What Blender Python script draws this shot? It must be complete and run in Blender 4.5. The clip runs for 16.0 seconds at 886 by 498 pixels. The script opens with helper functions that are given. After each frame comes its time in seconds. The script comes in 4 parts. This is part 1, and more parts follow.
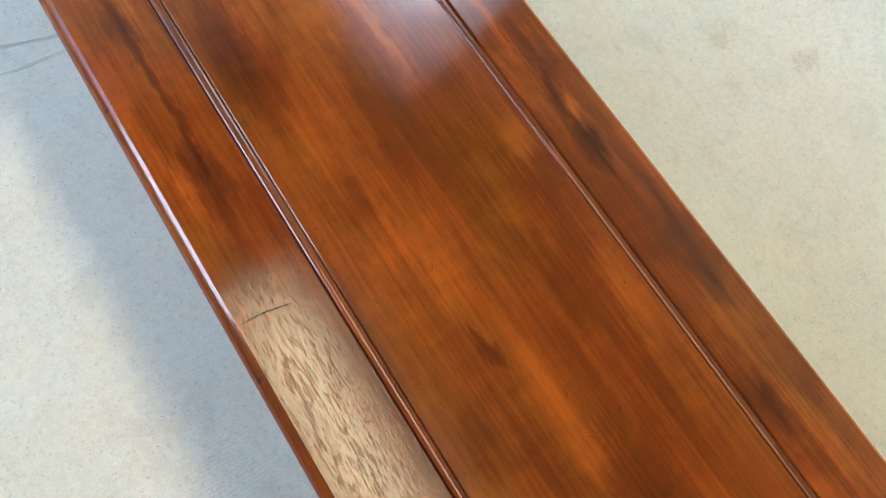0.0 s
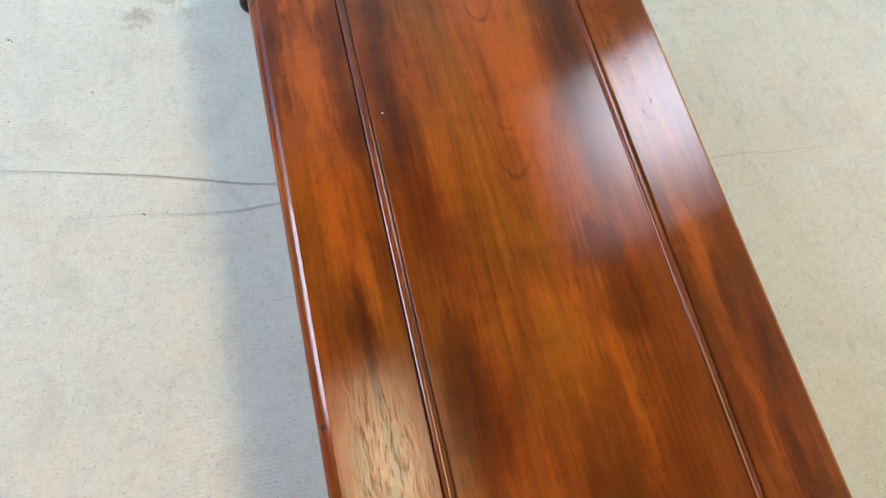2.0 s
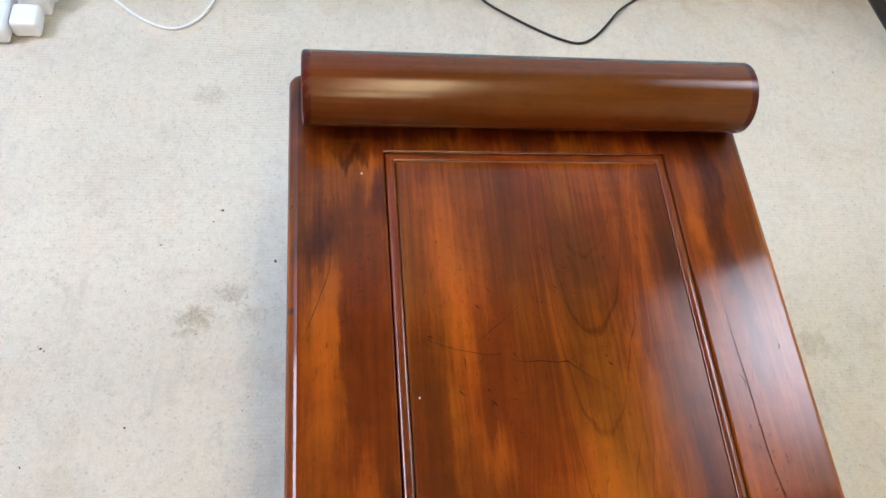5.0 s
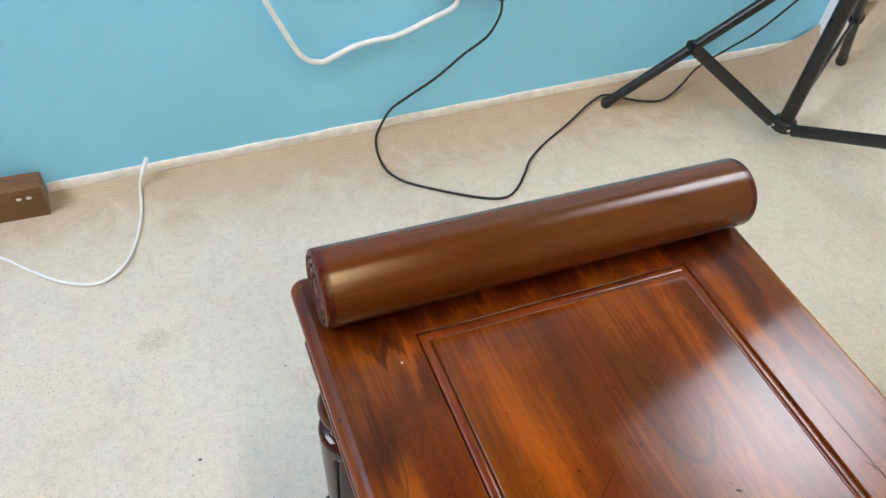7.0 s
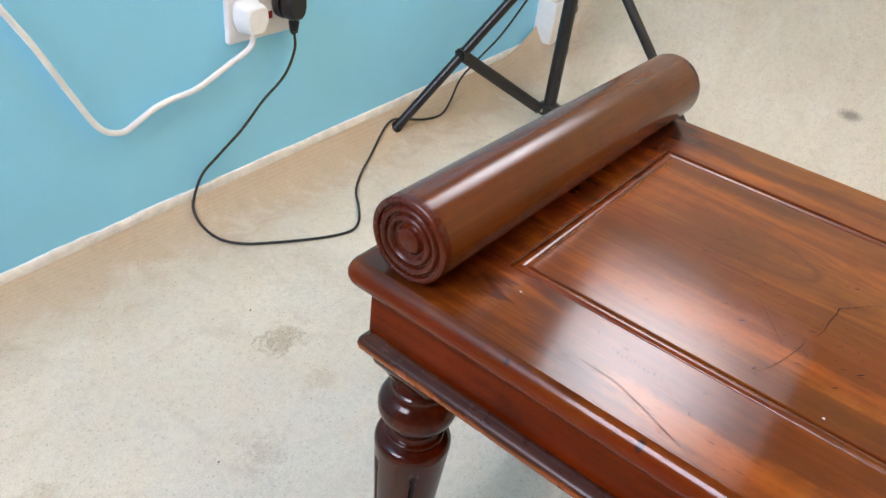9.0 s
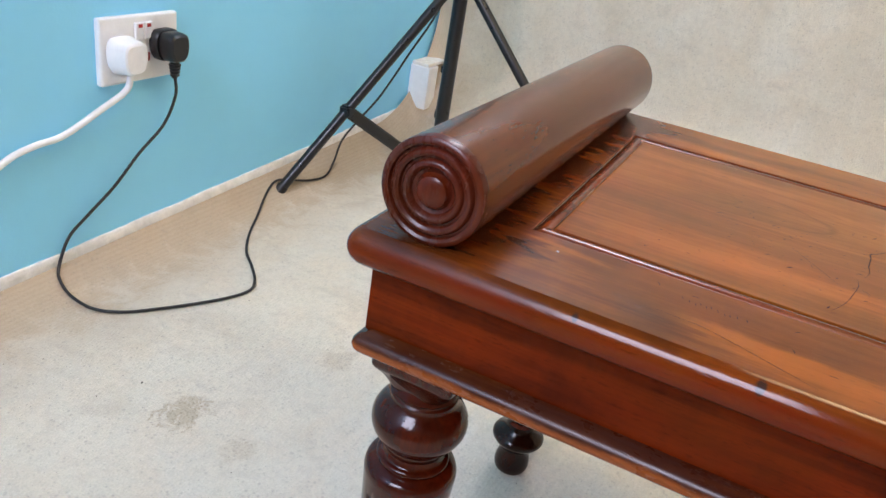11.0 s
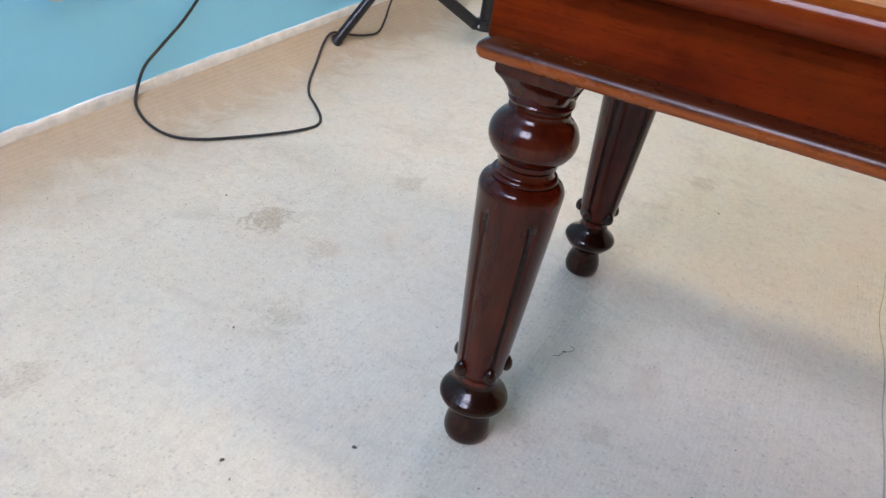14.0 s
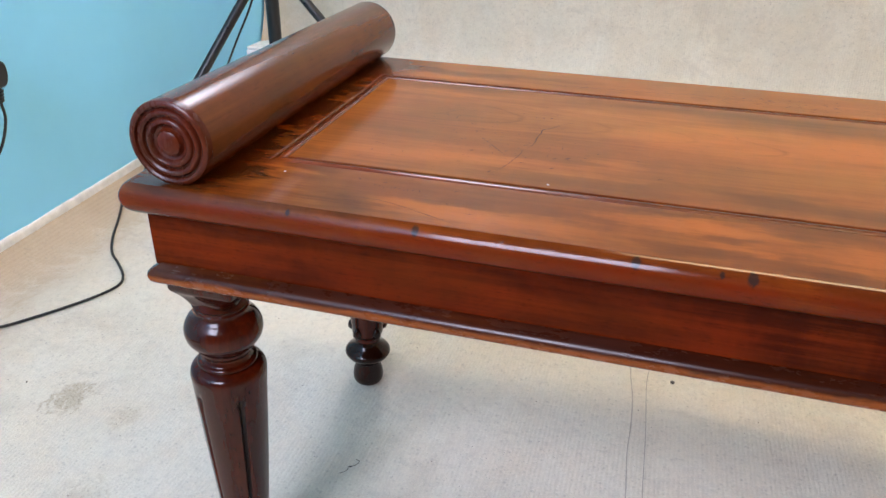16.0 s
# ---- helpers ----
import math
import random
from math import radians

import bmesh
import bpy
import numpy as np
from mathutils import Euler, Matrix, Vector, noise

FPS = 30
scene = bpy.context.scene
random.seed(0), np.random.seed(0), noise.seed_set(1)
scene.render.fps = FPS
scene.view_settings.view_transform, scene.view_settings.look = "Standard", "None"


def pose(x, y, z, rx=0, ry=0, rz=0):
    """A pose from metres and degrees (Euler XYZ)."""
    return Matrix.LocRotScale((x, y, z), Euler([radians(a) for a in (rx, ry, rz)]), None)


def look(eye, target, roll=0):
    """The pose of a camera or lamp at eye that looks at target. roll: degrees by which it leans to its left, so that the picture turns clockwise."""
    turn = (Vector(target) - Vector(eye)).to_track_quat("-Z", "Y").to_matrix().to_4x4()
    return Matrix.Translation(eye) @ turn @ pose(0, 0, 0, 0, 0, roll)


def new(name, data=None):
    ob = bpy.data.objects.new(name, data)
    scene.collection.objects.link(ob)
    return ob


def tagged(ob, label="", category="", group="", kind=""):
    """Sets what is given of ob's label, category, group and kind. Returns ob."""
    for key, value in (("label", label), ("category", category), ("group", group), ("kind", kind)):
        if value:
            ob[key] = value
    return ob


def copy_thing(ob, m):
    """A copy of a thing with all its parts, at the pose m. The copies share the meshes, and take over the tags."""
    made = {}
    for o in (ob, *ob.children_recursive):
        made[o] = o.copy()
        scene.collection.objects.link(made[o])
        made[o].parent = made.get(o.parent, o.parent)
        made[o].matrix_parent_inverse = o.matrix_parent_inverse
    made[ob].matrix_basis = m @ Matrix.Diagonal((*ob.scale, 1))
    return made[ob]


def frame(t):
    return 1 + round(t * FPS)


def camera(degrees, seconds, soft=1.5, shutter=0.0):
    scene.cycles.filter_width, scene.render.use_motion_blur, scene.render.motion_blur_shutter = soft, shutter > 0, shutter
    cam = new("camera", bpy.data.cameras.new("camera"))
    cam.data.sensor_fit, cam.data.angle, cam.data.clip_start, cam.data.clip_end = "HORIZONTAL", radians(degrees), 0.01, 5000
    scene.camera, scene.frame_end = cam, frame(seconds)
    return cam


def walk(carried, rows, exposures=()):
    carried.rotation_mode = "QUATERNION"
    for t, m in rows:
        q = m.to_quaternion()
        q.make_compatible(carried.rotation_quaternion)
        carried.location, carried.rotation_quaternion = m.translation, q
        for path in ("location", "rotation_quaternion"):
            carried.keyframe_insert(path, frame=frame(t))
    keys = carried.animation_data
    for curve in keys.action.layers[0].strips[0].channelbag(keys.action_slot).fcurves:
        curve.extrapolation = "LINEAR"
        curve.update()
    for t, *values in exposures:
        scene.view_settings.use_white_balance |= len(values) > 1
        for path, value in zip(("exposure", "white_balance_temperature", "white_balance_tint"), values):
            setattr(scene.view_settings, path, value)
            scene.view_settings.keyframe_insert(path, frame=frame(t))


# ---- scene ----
cam = camera(60.7, 16.0)
PATH = [
    (0, (-0.246, -0.062, 0.917), (0.533, 0.431, -0.858), 26.8),
    (0.5, (-0.26, 0.02, 0.919), (0.477, 0.588, -0.852), 27.8),
    (1, (-0.269, 0.076, 0.923), (0.42, 0.716, -0.842), 27.5),
    (1.5, (-0.26, 0.129, 0.915), (0.362, 0.839, -0.848), 26.3),
    (2, (-0.233, 0.193, 0.92), (0.312, 0.962, -0.844), 24.7),
    (2.5, (-0.211, 0.243, 0.92), (0.249, 1.065, -0.845), 22.1),
    (3, (-0.188, 0.292, 0.913), (0.199, 1.149, -0.852), 19.8),
    (3.5, (-0.171, 0.356, 0.913), (0.165, 1.227, -0.855), 18.1),
    (4, (-0.17, 0.472, 0.905), (0.136, 1.34, -0.871), 17.1),
    (4.5, (-0.164, 0.577, 0.904), (0.135, 1.452, -0.87), 16.7),
    (5, (-0.168, 0.66, 0.898), (0.163, 1.557, -0.859), 17.6),
    (5.2, (-0.167, 0.684, 0.897), (0.175, 1.602, -0.847), 17.5),
    (7.3, (-0.3, 0.701, 0.828), (0.429, 1.926, -0.575), 6.9),
    (7.5, (-0.332, 0.696, 0.819), (0.462, 1.904, -0.563), 6.5),
    (8, (-0.402, 0.71, 0.778), (0.587, 1.829, -0.553), 7.3),
    (8.5, (-0.459, 0.778, 0.732), (0.728, 1.775, -0.532), 8.3),
    (9, (-0.466, 0.808, 0.694), (0.866, 1.739, -0.472), 7.7),
    (9.2, (-0.467, 0.809, 0.681), (0.916, 1.726, -0.435), 7.2),
    (11.3, (-0.508, 0.897, 0.551), (1.153, 1.584, -0.326), 9.9),
    (11.5, (-0.523, 0.897, 0.535), (1.132, 1.576, -0.36), 10.2),
    (12, (-0.553, 0.894, 0.504), (1.066, 1.55, -0.469), 10.6),
    (12.5, (-0.579, 0.883, 0.473), (1.005, 1.53, -0.562), 11.5),
    (13, (-0.596, 0.881, 0.426), (0.952, 1.529, -0.663), 11.1),
    (13.5, (-0.613, 0.89, 0.414), (0.912, 1.546, -0.702), 10.9),
    (14, (-0.59, 0.891, 0.469), (0.958, 1.567, -0.601), 9.1),
    (14.5, (-0.569, 0.865, 0.521), (1.04, 1.55, -0.449), 5.7),
    (15, (-0.575, 0.827, 0.541), (1.082, 1.45, -0.389), 3.7),
    (15.5, (-0.587, 0.799, 0.572), (1.102, 1.35, -0.346), 2.2),
    (16, (-0.573, 0.739, 0.602), (1.13, 1.22, -0.329), 1.0),
]
walk(cam, [(t, look(eye, target, roll)) for t, eye, target, roll in PATH],
     [(0.0, 0.28, 5450, 7), (0.8, 0.18, 5600, 9), (2.5, 0.07, 5950, 12), (3.5, -0.01, 6150, 18), (5.0, 0.05, 6200, 18), (7.5, -0.08, 6550, 13), (9.0, -0.02, 6650, 17), (12.0, -0.08, 6200, 19), (13.0, -0.07, 6380, 21), (13.6, -0.14, 6280, 22), (14.5, -0.05, 6120, 19), (16.0, 0.07, 6200, 19)])

# ---- light ----
CEIL = 2.40
world = bpy.data.worlds.new("sky")
scene.world = world
world.use_nodes = True
_n = world.node_tree.nodes
_sky = _n.new("ShaderNodeTexSky")
_sky.sky_type, _sky.sun_disc, _sky.sun_elevation, _sky.sun_rotation = "NISHITA", False, radians(40), radians(200)
_n["Background"].inputs[1].default_value = 0.10
world.node_tree.links.new(_sky.outputs[0], _n["Background"].inputs[0])


def area_lamp(name, m, sx, sy, power, colour):
    data = bpy.data.lights.new(name, "AREA")
    data.shape, data.size, data.size_y, data.energy, data.color = "RECTANGLE", sx, sy, power, colour
    ob = new(name, data)
    ob.matrix_world = m
    return ob


# daylight in the opening of the window
WINDOW_LIGHT = area_lamp("window_light", look((-1.76, 1.20, 1.74), (0.0, 1.15, 0.75)), 0.84, 0.90, 50, (0.82, 0.86, 1.0))

# ---- materials ----
TOP = 0.403
XL, XR, YB, YE = -0.1890, 0.1915, -0.46, 1.0785


class Mat:
    """A small builder of node materials."""

    def __init__(self, name, rough=0.5, metal=0.0, spec=0.5):
        self.m = bpy.data.materials.new(name)
        self.m.use_nodes = True
        self.t = self.m.node_tree
        self.b = self.t.nodes["Principled BSDF"]
        self.b.inputs["Roughness"].default_value = rough
        self.b.inputs["Metallic"].default_value = metal
        self.b.inputs["Specular IOR Level"].default_value = spec
        self.co = self.t.nodes.new("ShaderNodeTexCoord").outputs["Object"]

    def link(self, a, b):
        self.t.links.new(a, b)

    def put(self, sock, v):
        if hasattr(v, "links"):
            self.link(v, sock)
        else:
            sock.default_value = v

    def scaled(self, s, loc=(0, 0, 0), co=None):
        n = self.t.nodes.new("ShaderNodeMapping")
        n.inputs["Scale"].default_value = s if hasattr(s, "__len__") else (s, s, s)
        n.inputs["Location"].default_value = loc
        self.link(co or self.co, n.inputs["Vector"])
        return n.outputs[0]

    def noise(self, co, scale=1.0, detail=3.0, rough=0.5, distort=0.0):
        n = self.t.nodes.new("ShaderNodeTexNoise")
        n.inputs["Scale"].default_value, n.inputs["Detail"].default_value = scale, detail
        n.inputs["Roughness"].default_value, n.inputs["Distortion"].default_value = rough, distort
        self.link(co, n.inputs["Vector"])
        return n.outputs["Fac"]

    def math(self, op, a, b=0.0, c=0.0):
        n = self.t.nodes.new("ShaderNodeMath")
        n.operation = op
        for sock, v in zip(n.inputs, (a, b, c)):
            self.put(sock, v)
        return n.outputs[0]

    def ramp(self, fac, *stops):
        n = self.t.nodes.new("ShaderNodeValToRGB")
        e = n.color_ramp.elements
        while len(e) < len(stops):
            e.new(0.5)
        for el, (p, c) in zip(e, stops):
            el.position = p
            el.color = (c, c, c, 1) if not hasattr(c, "__len__") else (*c, 1)
        self.link(fac, n.inputs[0])
        return n.outputs[0]

    def mix(self, fac, a, b, kind="MIX"):
        n = self.t.nodes.new("ShaderNodeMix")
        n.data_type, n.blend_type = "RGBA", kind
        for sock, v in zip((n.inputs[0], n.inputs[6], n.inputs[7]), (fac, a, b)):
            self.put(sock, (*v, 1) if isinstance(v, tuple) and len(v) == 3 else v)
        return n.outputs[2]

    def xyz(self, co=None):
        n = self.t.nodes.new("ShaderNodeSeparateXYZ")
        self.link(co or self.co, n.inputs[0])
        return n.outputs

    def bump(self, height, strength=0.2, dist=0.001, normal=None):
        n = self.t.nodes.new("ShaderNodeBump")
        n.inputs["Strength"].default_value, n.inputs["Distance"].default_value = strength, dist
        self.link(height, n.inputs["Height"])
        if normal:
            self.link(normal, n.inputs["Normal"])
        return n.outputs[0]

    def done(self, colour=None, rough=None, normal=None):
        for key, v in (("Base Color", colour), ("Roughness", rough), ("Normal", normal)):
            if v is not None:
                self.put(self.b.inputs[key], (*v, 1) if isinstance(v, tuple) else v)
        return self.m


def mahogany(name, along, seed, light=(0.262, 0.0530, 0.0045), mid=(0.118, 0.0195, 0.0026), dark=(0.042, 0.0068, 0.0020), figure=(), arcs=False, rough=0.09, shift=0.0, soft=1.0, spec=0.5, streak=0.3, pores=0.3, open_grain=0.61, lustre=0.0, coarse=False, ripple=0.0, edge=False, bruises=(), rubbed=None):
    """Polished mahogany; along: the axis of the grain; figure: dark and light flames in the wood, also painted shade;
    arcs: a cathedral figure.
    """
    k = Mat(name, rough, 0.0, spec)

    def stretched(f):
        v = [1.0, 1.0, 1.0]
        v[along] = f
        return tuple(v)

    def add(total, n, amount):
        return k.math("MULTIPLY_ADD", k.math("SUBTRACT", n, 0.5), amount, total)

    off = (seed * 1.37, seed * 2.11, seed * 0.73)
    broad = k.noise(k.scaled(stretched(0.16), off), 17, 3, 0.5, 0.6)
    band = k.noise(k.scaled(stretched(0.05), off), 70, 3, 0.6, 0.3)
    fine = k.noise(k.scaled(stretched(0.025), off), 300, 3, 0.6)
    blot = k.noise(k.scaled(stretched(0.45), off), 21, 5, 0.62, 0.9)
    curl = k.noise(k.scaled(tuple(1.0 if v != 1.0 else 0.35 for v in stretched(0.5)), off), 70, 3, 0.55, 0.4)
    gate = k.ramp(k.noise(k.scaled(stretched(0.5), (off[1], off[2], off[0])), 12, 3, 0.6), (0.36, 0.45), (0.66, 1.0))
    fac = add(0.5 + shift, broad, 0.62 * soft)
    fac = k.math("MULTIPLY_ADD", k.math("MULTIPLY", k.math("SUBTRACT", band, 0.5), gate), 1.4 * streak, fac)
    fac = k.math("MULTIPLY_ADD", k.math("MULTIPLY", k.math("SUBTRACT", fine, 0.5), gate), 0.46, fac)
    fac = add(fac, blot, 0.34 * soft)
    fac = k.math("MULTIPLY_ADD", k.math("MULTIPLY", k.math("SUBTRACT", curl, 0.5), gate), 0.20, fac)
    if figure:
        x, y, z = k.xyz()
        wx = add(x, k.noise(k.scaled(stretched(0.25), off), 60, 4, 0.62), 0.034)
        wy = add(y, k.noise(k.scaled(stretched(0.12), (off[1], off[0], 1)), 80, 4, 0.62), 0.080)
        bent = k.t.nodes.new("ShaderNodeCombineXYZ")
        k.link(wx, bent.inputs[0])
        k.link(wy, bent.inputs[1])
        for fx, fy, rx, ry, amount in figure:
            m = k.t.nodes.new("ShaderNodeMapping")
            m.vector_type = "TEXTURE"
            m.inputs["Location"].default_value, m.inputs["Scale"].default_value = (fx, fy, 0), (rx, ry, 1)
            k.link(bent.outputs[0], m.inputs["Vector"])
            g = k.t.nodes.new("ShaderNodeTexGradient")
            g.gradient_type = "SPHERICAL"
            k.link(m.outputs[0], g.inputs[0])
            fac = k.math("MULTIPLY_ADD", k.ramp(g.outputs["Fac"], (0.0, 0.0), (0.30, 0.55), (0.75, 1.0)), 0.56 * amount, fac)
    if arcs:  # growth rings cut flat, nested arches open to +y
        x, y, z = k.xyz()
        warp = k.noise(k.scaled(stretched(0.45), off), 17, 3, 0.55)
        dx = add(k.math("SUBTRACT", x, k.math("MULTIPLY_ADD", y, 0.072, -0.029)), warp, 0.022)
        d2 = k.math("MULTIPLY", dx, dx)
        v = k.math("MULTIPLY_ADD", d2, -70.0, y)
        v = k.math("MULTIPLY_ADD", k.math("MULTIPLY", d2, d2), -50000.0, v)
        v = add(v, k.noise(k.scaled(stretched(0.4), (off[1], off[0], off[2])), 60, 4, 0.62), 0.020)
        ring = k.t.nodes.new("ShaderNodeCombineXYZ")
        k.link(v, ring.inputs[0])
        ring.inputs[1].default_value = 3.7
        zone = k.noise(ring.outputs[0], 17, 3, 0.55)
        inside = k.ramp(k.math("ABSOLUTE", dx), (0.040, 1.0), (0.075, 0.15))
        inside = k.math("MULTIPLY", inside, k.ramp(y, (0.28, 0.0), (0.44, 1.0)))
        seen = k.math("MULTIPLY", inside, k.ramp(k.noise(k.scaled(1.0, (5, 1, 2)), 14, 3, 0.55), (0.34, 0.45), (0.56, 1.0)))
        fac = k.math("MULTIPLY_ADD", k.math("MULTIPLY", k.math("SUBTRACT", zone, 0.5), seen), 0.42, fac)
        for at, deep in ARCH_LINES:
            off_line = k.math("MULTIPLY", k.math("ABSOLUTE", k.math("SUBTRACT", v, at)), 100.0)
            fac = k.math("MULTIPLY_ADD", k.math("MULTIPLY", k.ramp(off_line, (0.05, 1.0), (0.42, 0.0)), seen), -deep, fac)
    fac = k.math("MULTIPLY_ADD", fac, 0.7, 0.15)
    if lustre:  # lustre of the fibres, stronger in the pale wood
        shine = k.math("MULTIPLY", k.ramp(fac, (0.20, 0.62), (0.50, 0.90), (0.70, 1.08)), lustre)
        k.b.inputs["Sheen Roughness"].default_value, k.b.inputs["Sheen Tint"].default_value = 0.45, (1.0, 0.37, 0.08, 1)
        k.put(k.b.inputs["Sheen Weight"], shine)
    colour = k.ramp(fac, (0.02, tuple(0.55 * c for c in dark)), (0.24, dark), (0.470, mid), (0.660, light), (0.86, tuple(min(1, 1.4 * c) for c in light)))
    hue = k.noise(k.scaled(stretched(0.3), (off[2], off[0], off[1])), 15, 4, 0.6, 0.5)
    colour = k.mix(k.ramp(hue, (0.40, 0.0), (0.64, 1.0)), colour, k.mix(1.0, colour, (0.78, 1.06, 0.90), "MULTIPLY"))
    if rubbed:  # lower half of the moulding worn to bare orange wood, the top dark with polish
        x, y, z = k.xyz()
        worn = k.noise(k.scaled(stretched(0.35), off), 70, 4, 0.65)
        lower = k.math("MULTIPLY_ADD", k.math("SUBTRACT", worn, 0.5), 0.007, k.math("SUBTRACT", rubbed, z))
        colour = k.mix(k.ramp(k.math("MULTIPLY_ADD", lower, 100.0, 0.5), (0.35, 0.0), (0.60, 0.80)), k.mix(0.6, colour, dark), (0.30, 0.066, 0.008))
    if edge:  # rounded edge mixed unevenly towards deep red, with less sheen and specular
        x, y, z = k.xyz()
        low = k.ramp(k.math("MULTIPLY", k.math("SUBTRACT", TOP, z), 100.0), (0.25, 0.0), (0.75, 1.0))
        edge_mottle = k.ramp(k.noise(k.scaled(stretched(0.4), off), 45, 4, 0.65), (0.35, 0.40), (0.65, 0.95))
        colour = k.mix(k.math("MULTIPLY", low, edge_mottle), colour, (0.150, 0.0150, 0.0024))
        # sheen also fades towards the bolster, standing in for its contact shade
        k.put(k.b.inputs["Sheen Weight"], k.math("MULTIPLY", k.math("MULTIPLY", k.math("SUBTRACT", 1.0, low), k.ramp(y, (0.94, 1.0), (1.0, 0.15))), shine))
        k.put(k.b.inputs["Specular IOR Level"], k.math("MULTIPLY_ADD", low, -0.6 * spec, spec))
    ragged = k.noise(k.co, 420, 4, 0.65, 0.5)
    for by, size in bruises:
        m = k.t.nodes.new("ShaderNodeMapping")
        m.vector_type = "TEXTURE"
        m.inputs["Location"].default_value, m.inputs["Scale"].default_value = (XL + 0.0035, by, TOP - 0.0035), (1.0 * size, 0.65 * size, 0.9 * size)
        k.link(k.co, m.inputs["Vector"])
        g = k.t.nodes.new("ShaderNodeTexGradient")
        g.gradient_type = "SPHERICAL"
        k.link(m.outputs[0], g.inputs[0])
        colour = k.mix(k.math("MULTIPLY", k.ramp(k.math("MULTIPLY", g.outputs["Fac"], ragged), (0.10, 0.0), (0.26, 1.0)), 0.9), colour, (0.020, 0.014, 0.013))
    patchy = k.ramp(k.noise(k.scaled(stretched(0.5), (off[2], off[1], off[0])), 24, 4, 0.62), (0.46, 0.05), (0.64, 1.0))
    pore = k.ramp(k.noise(k.scaled(stretched(0.16), off), 760, 2, 0.55), (open_grain, 0.0), (open_grain + 0.09, 1.0))
    colour = k.mix(k.math("MULTIPLY", pore, 0.32), colour, tuple(0.30 * c for c in mid))
    pit = k.math("MULTIPLY", pore, k.math("MULTIPLY", patchy, 0.5 if coarse else 1.0))
    if coarse:  # grain left open where the polish has worn, on the left border
        x, y, z = k.xyz()
        worn = k.math("MULTIPLY", k.ramp(y, (0.30, 1.0), (0.52, 0.0)), k.ramp(x, (-0.10, 1.0), (-0.09, 0.0)))
        long = k.ramp(k.noise(k.scaled(stretched(0.11), (1.1, 4.7, 2.3)), 780, 3, 0.6), (0.54, 0.0), (0.66, 0.52))
        pit = k.math("MAXIMUM", pit, k.math("MULTIPLY", worn, k.math("MULTIPLY", long, k.ramp(k.noise(k.scaled(stretched(0.4)), 40, 3, 0.6), (0.38, 0.3), (0.58, 1.0)))))
    dirt = k.noise(k.co, 61, 5, 0.7)
    colour = k.mix(k.ramp(dirt, (0.64, 0.0), (0.80, 0.35)), colour, dark)
    n = k.bump(k.math("SUBTRACT", 1.0, pit), pores, 0.0004)
    n = k.bump(fine, 0.05, 0.0004, n)
    n = k.bump(k.noise(k.scaled(stretched(0.35), off), 24, 2, 0.5), 0.035, 0.0012, n)
    if ripple:  # uneven hand polish
        n = k.bump(k.noise(k.scaled(stretched(0.6), off), 210, 4, 0.7), ripple, 0.0006, n)
    r = k.ramp(k.noise(k.co, 14, 4, 0.6), (0.35, rough * 0.85), (0.75, rough * 1.35))
    r = k.math("MULTIPLY_ADD", k.ramp(k.noise(k.scaled(stretched(0.3), off), 130, 4, 0.7), (0.45, 0.0), (0.75, 1.0)), 0.5 * rough, r)
    if edge:  # the rounded edge is rubbed duller than the flat
        x, y, z = k.xyz()
        r = k.math("MULTIPLY_ADD", k.ramp(k.math("MULTIPLY", k.math("SUBTRACT", TOP, z), 100.0), (0.0, 0.0), (0.09, 1.0)), 0.015, r)
        r = k.math("MULTIPLY_ADD", k.ramp(y, (0.94, 0.0), (0.99, 1.0)), 0.14, r)  # dull old wax before the bolster
    return k.done(colour, r, n)


# flames in the wood, and shade painted under the bolster: x, y, half width, half length, darker (-) or lighter (+)
PANEL_DARK_NEAR = ((-0.08, 0.287, 0.02, 0.096, -0.4), (-0.066, 0.143, 0.03, 0.046, -0.3), (-0.038, 0, 0.009, 0.017, -0.4), (-0.089, -0.056, 0.024, 0.036, -0.2), (0.005, -0.136, 0.026, 0.037, -0.25), (0.003, 0.188, 0.028, 0.069, -0.2), (0.053, 0.008, 0.018, 0.061, -0.2), (0.09, 0.096, 0.015, 0.034, -0.25), (0.056, 0.405, 0.026, 0.025, -0.4), (0.001, 0.388, 0.028, 0.031, -0.25), (0.063, 0.354, 0.022, 0.047, -0.4), (-0.081, 0.303, 0.038, 0.065, -0.15))
PANEL_DARK_FAR = ((-0.085, 0.594, 0.023, 0.097, -0.45), (-0.081, 0.475, 0.025, 0.108, -0.45), (0.084, 0.573, 0.034, 0.134, -0.4), (-0.095, 0.784, 0.02, 0.093, -0.45), (-0.038, 0.932, 0.019, 0.088, -0.2), (0.033, 0.903, 0.046, 0.067, -0.25), (0.102, 0.923, 0.016, 0.101, -0.5), (0.085, 0.66, 0.025, 0.14, -0.25), (-0.049, 0.814, 0.014, 0.049, -0.3), (0.099, 0.72, 0.014, 0.097, -0.4), (-0.081, 0.681, 0.018, 0.066, -0.3), (0.00, 0.93, 0.16, 0.17, -0.10))
PANEL_PALE_NEAR = ((0.095, 0.136, 0.023, 0.027, 0.25), (-0.035, 0.078, 0.017, 0.089, 0.3), (0.088, -0.022, 0.015, 0.061, 0.3), (-0.061, 0.102, 0.013, 0.045, 0.2), (-0.015, -0.073, 0.02, 0.065, 0.25), (-0.027, 0.263, 0.021, 0.09, 0.15), (0.049, 0.105, 0.015, 0.05, 0.2), (0.005, 0.34, 0.028, 0.073, 0.3), (-0.049, 0.358, 0.017, 0.072, 0.15), (0.04, 0.289, 0.008, 0.07, 0.3))
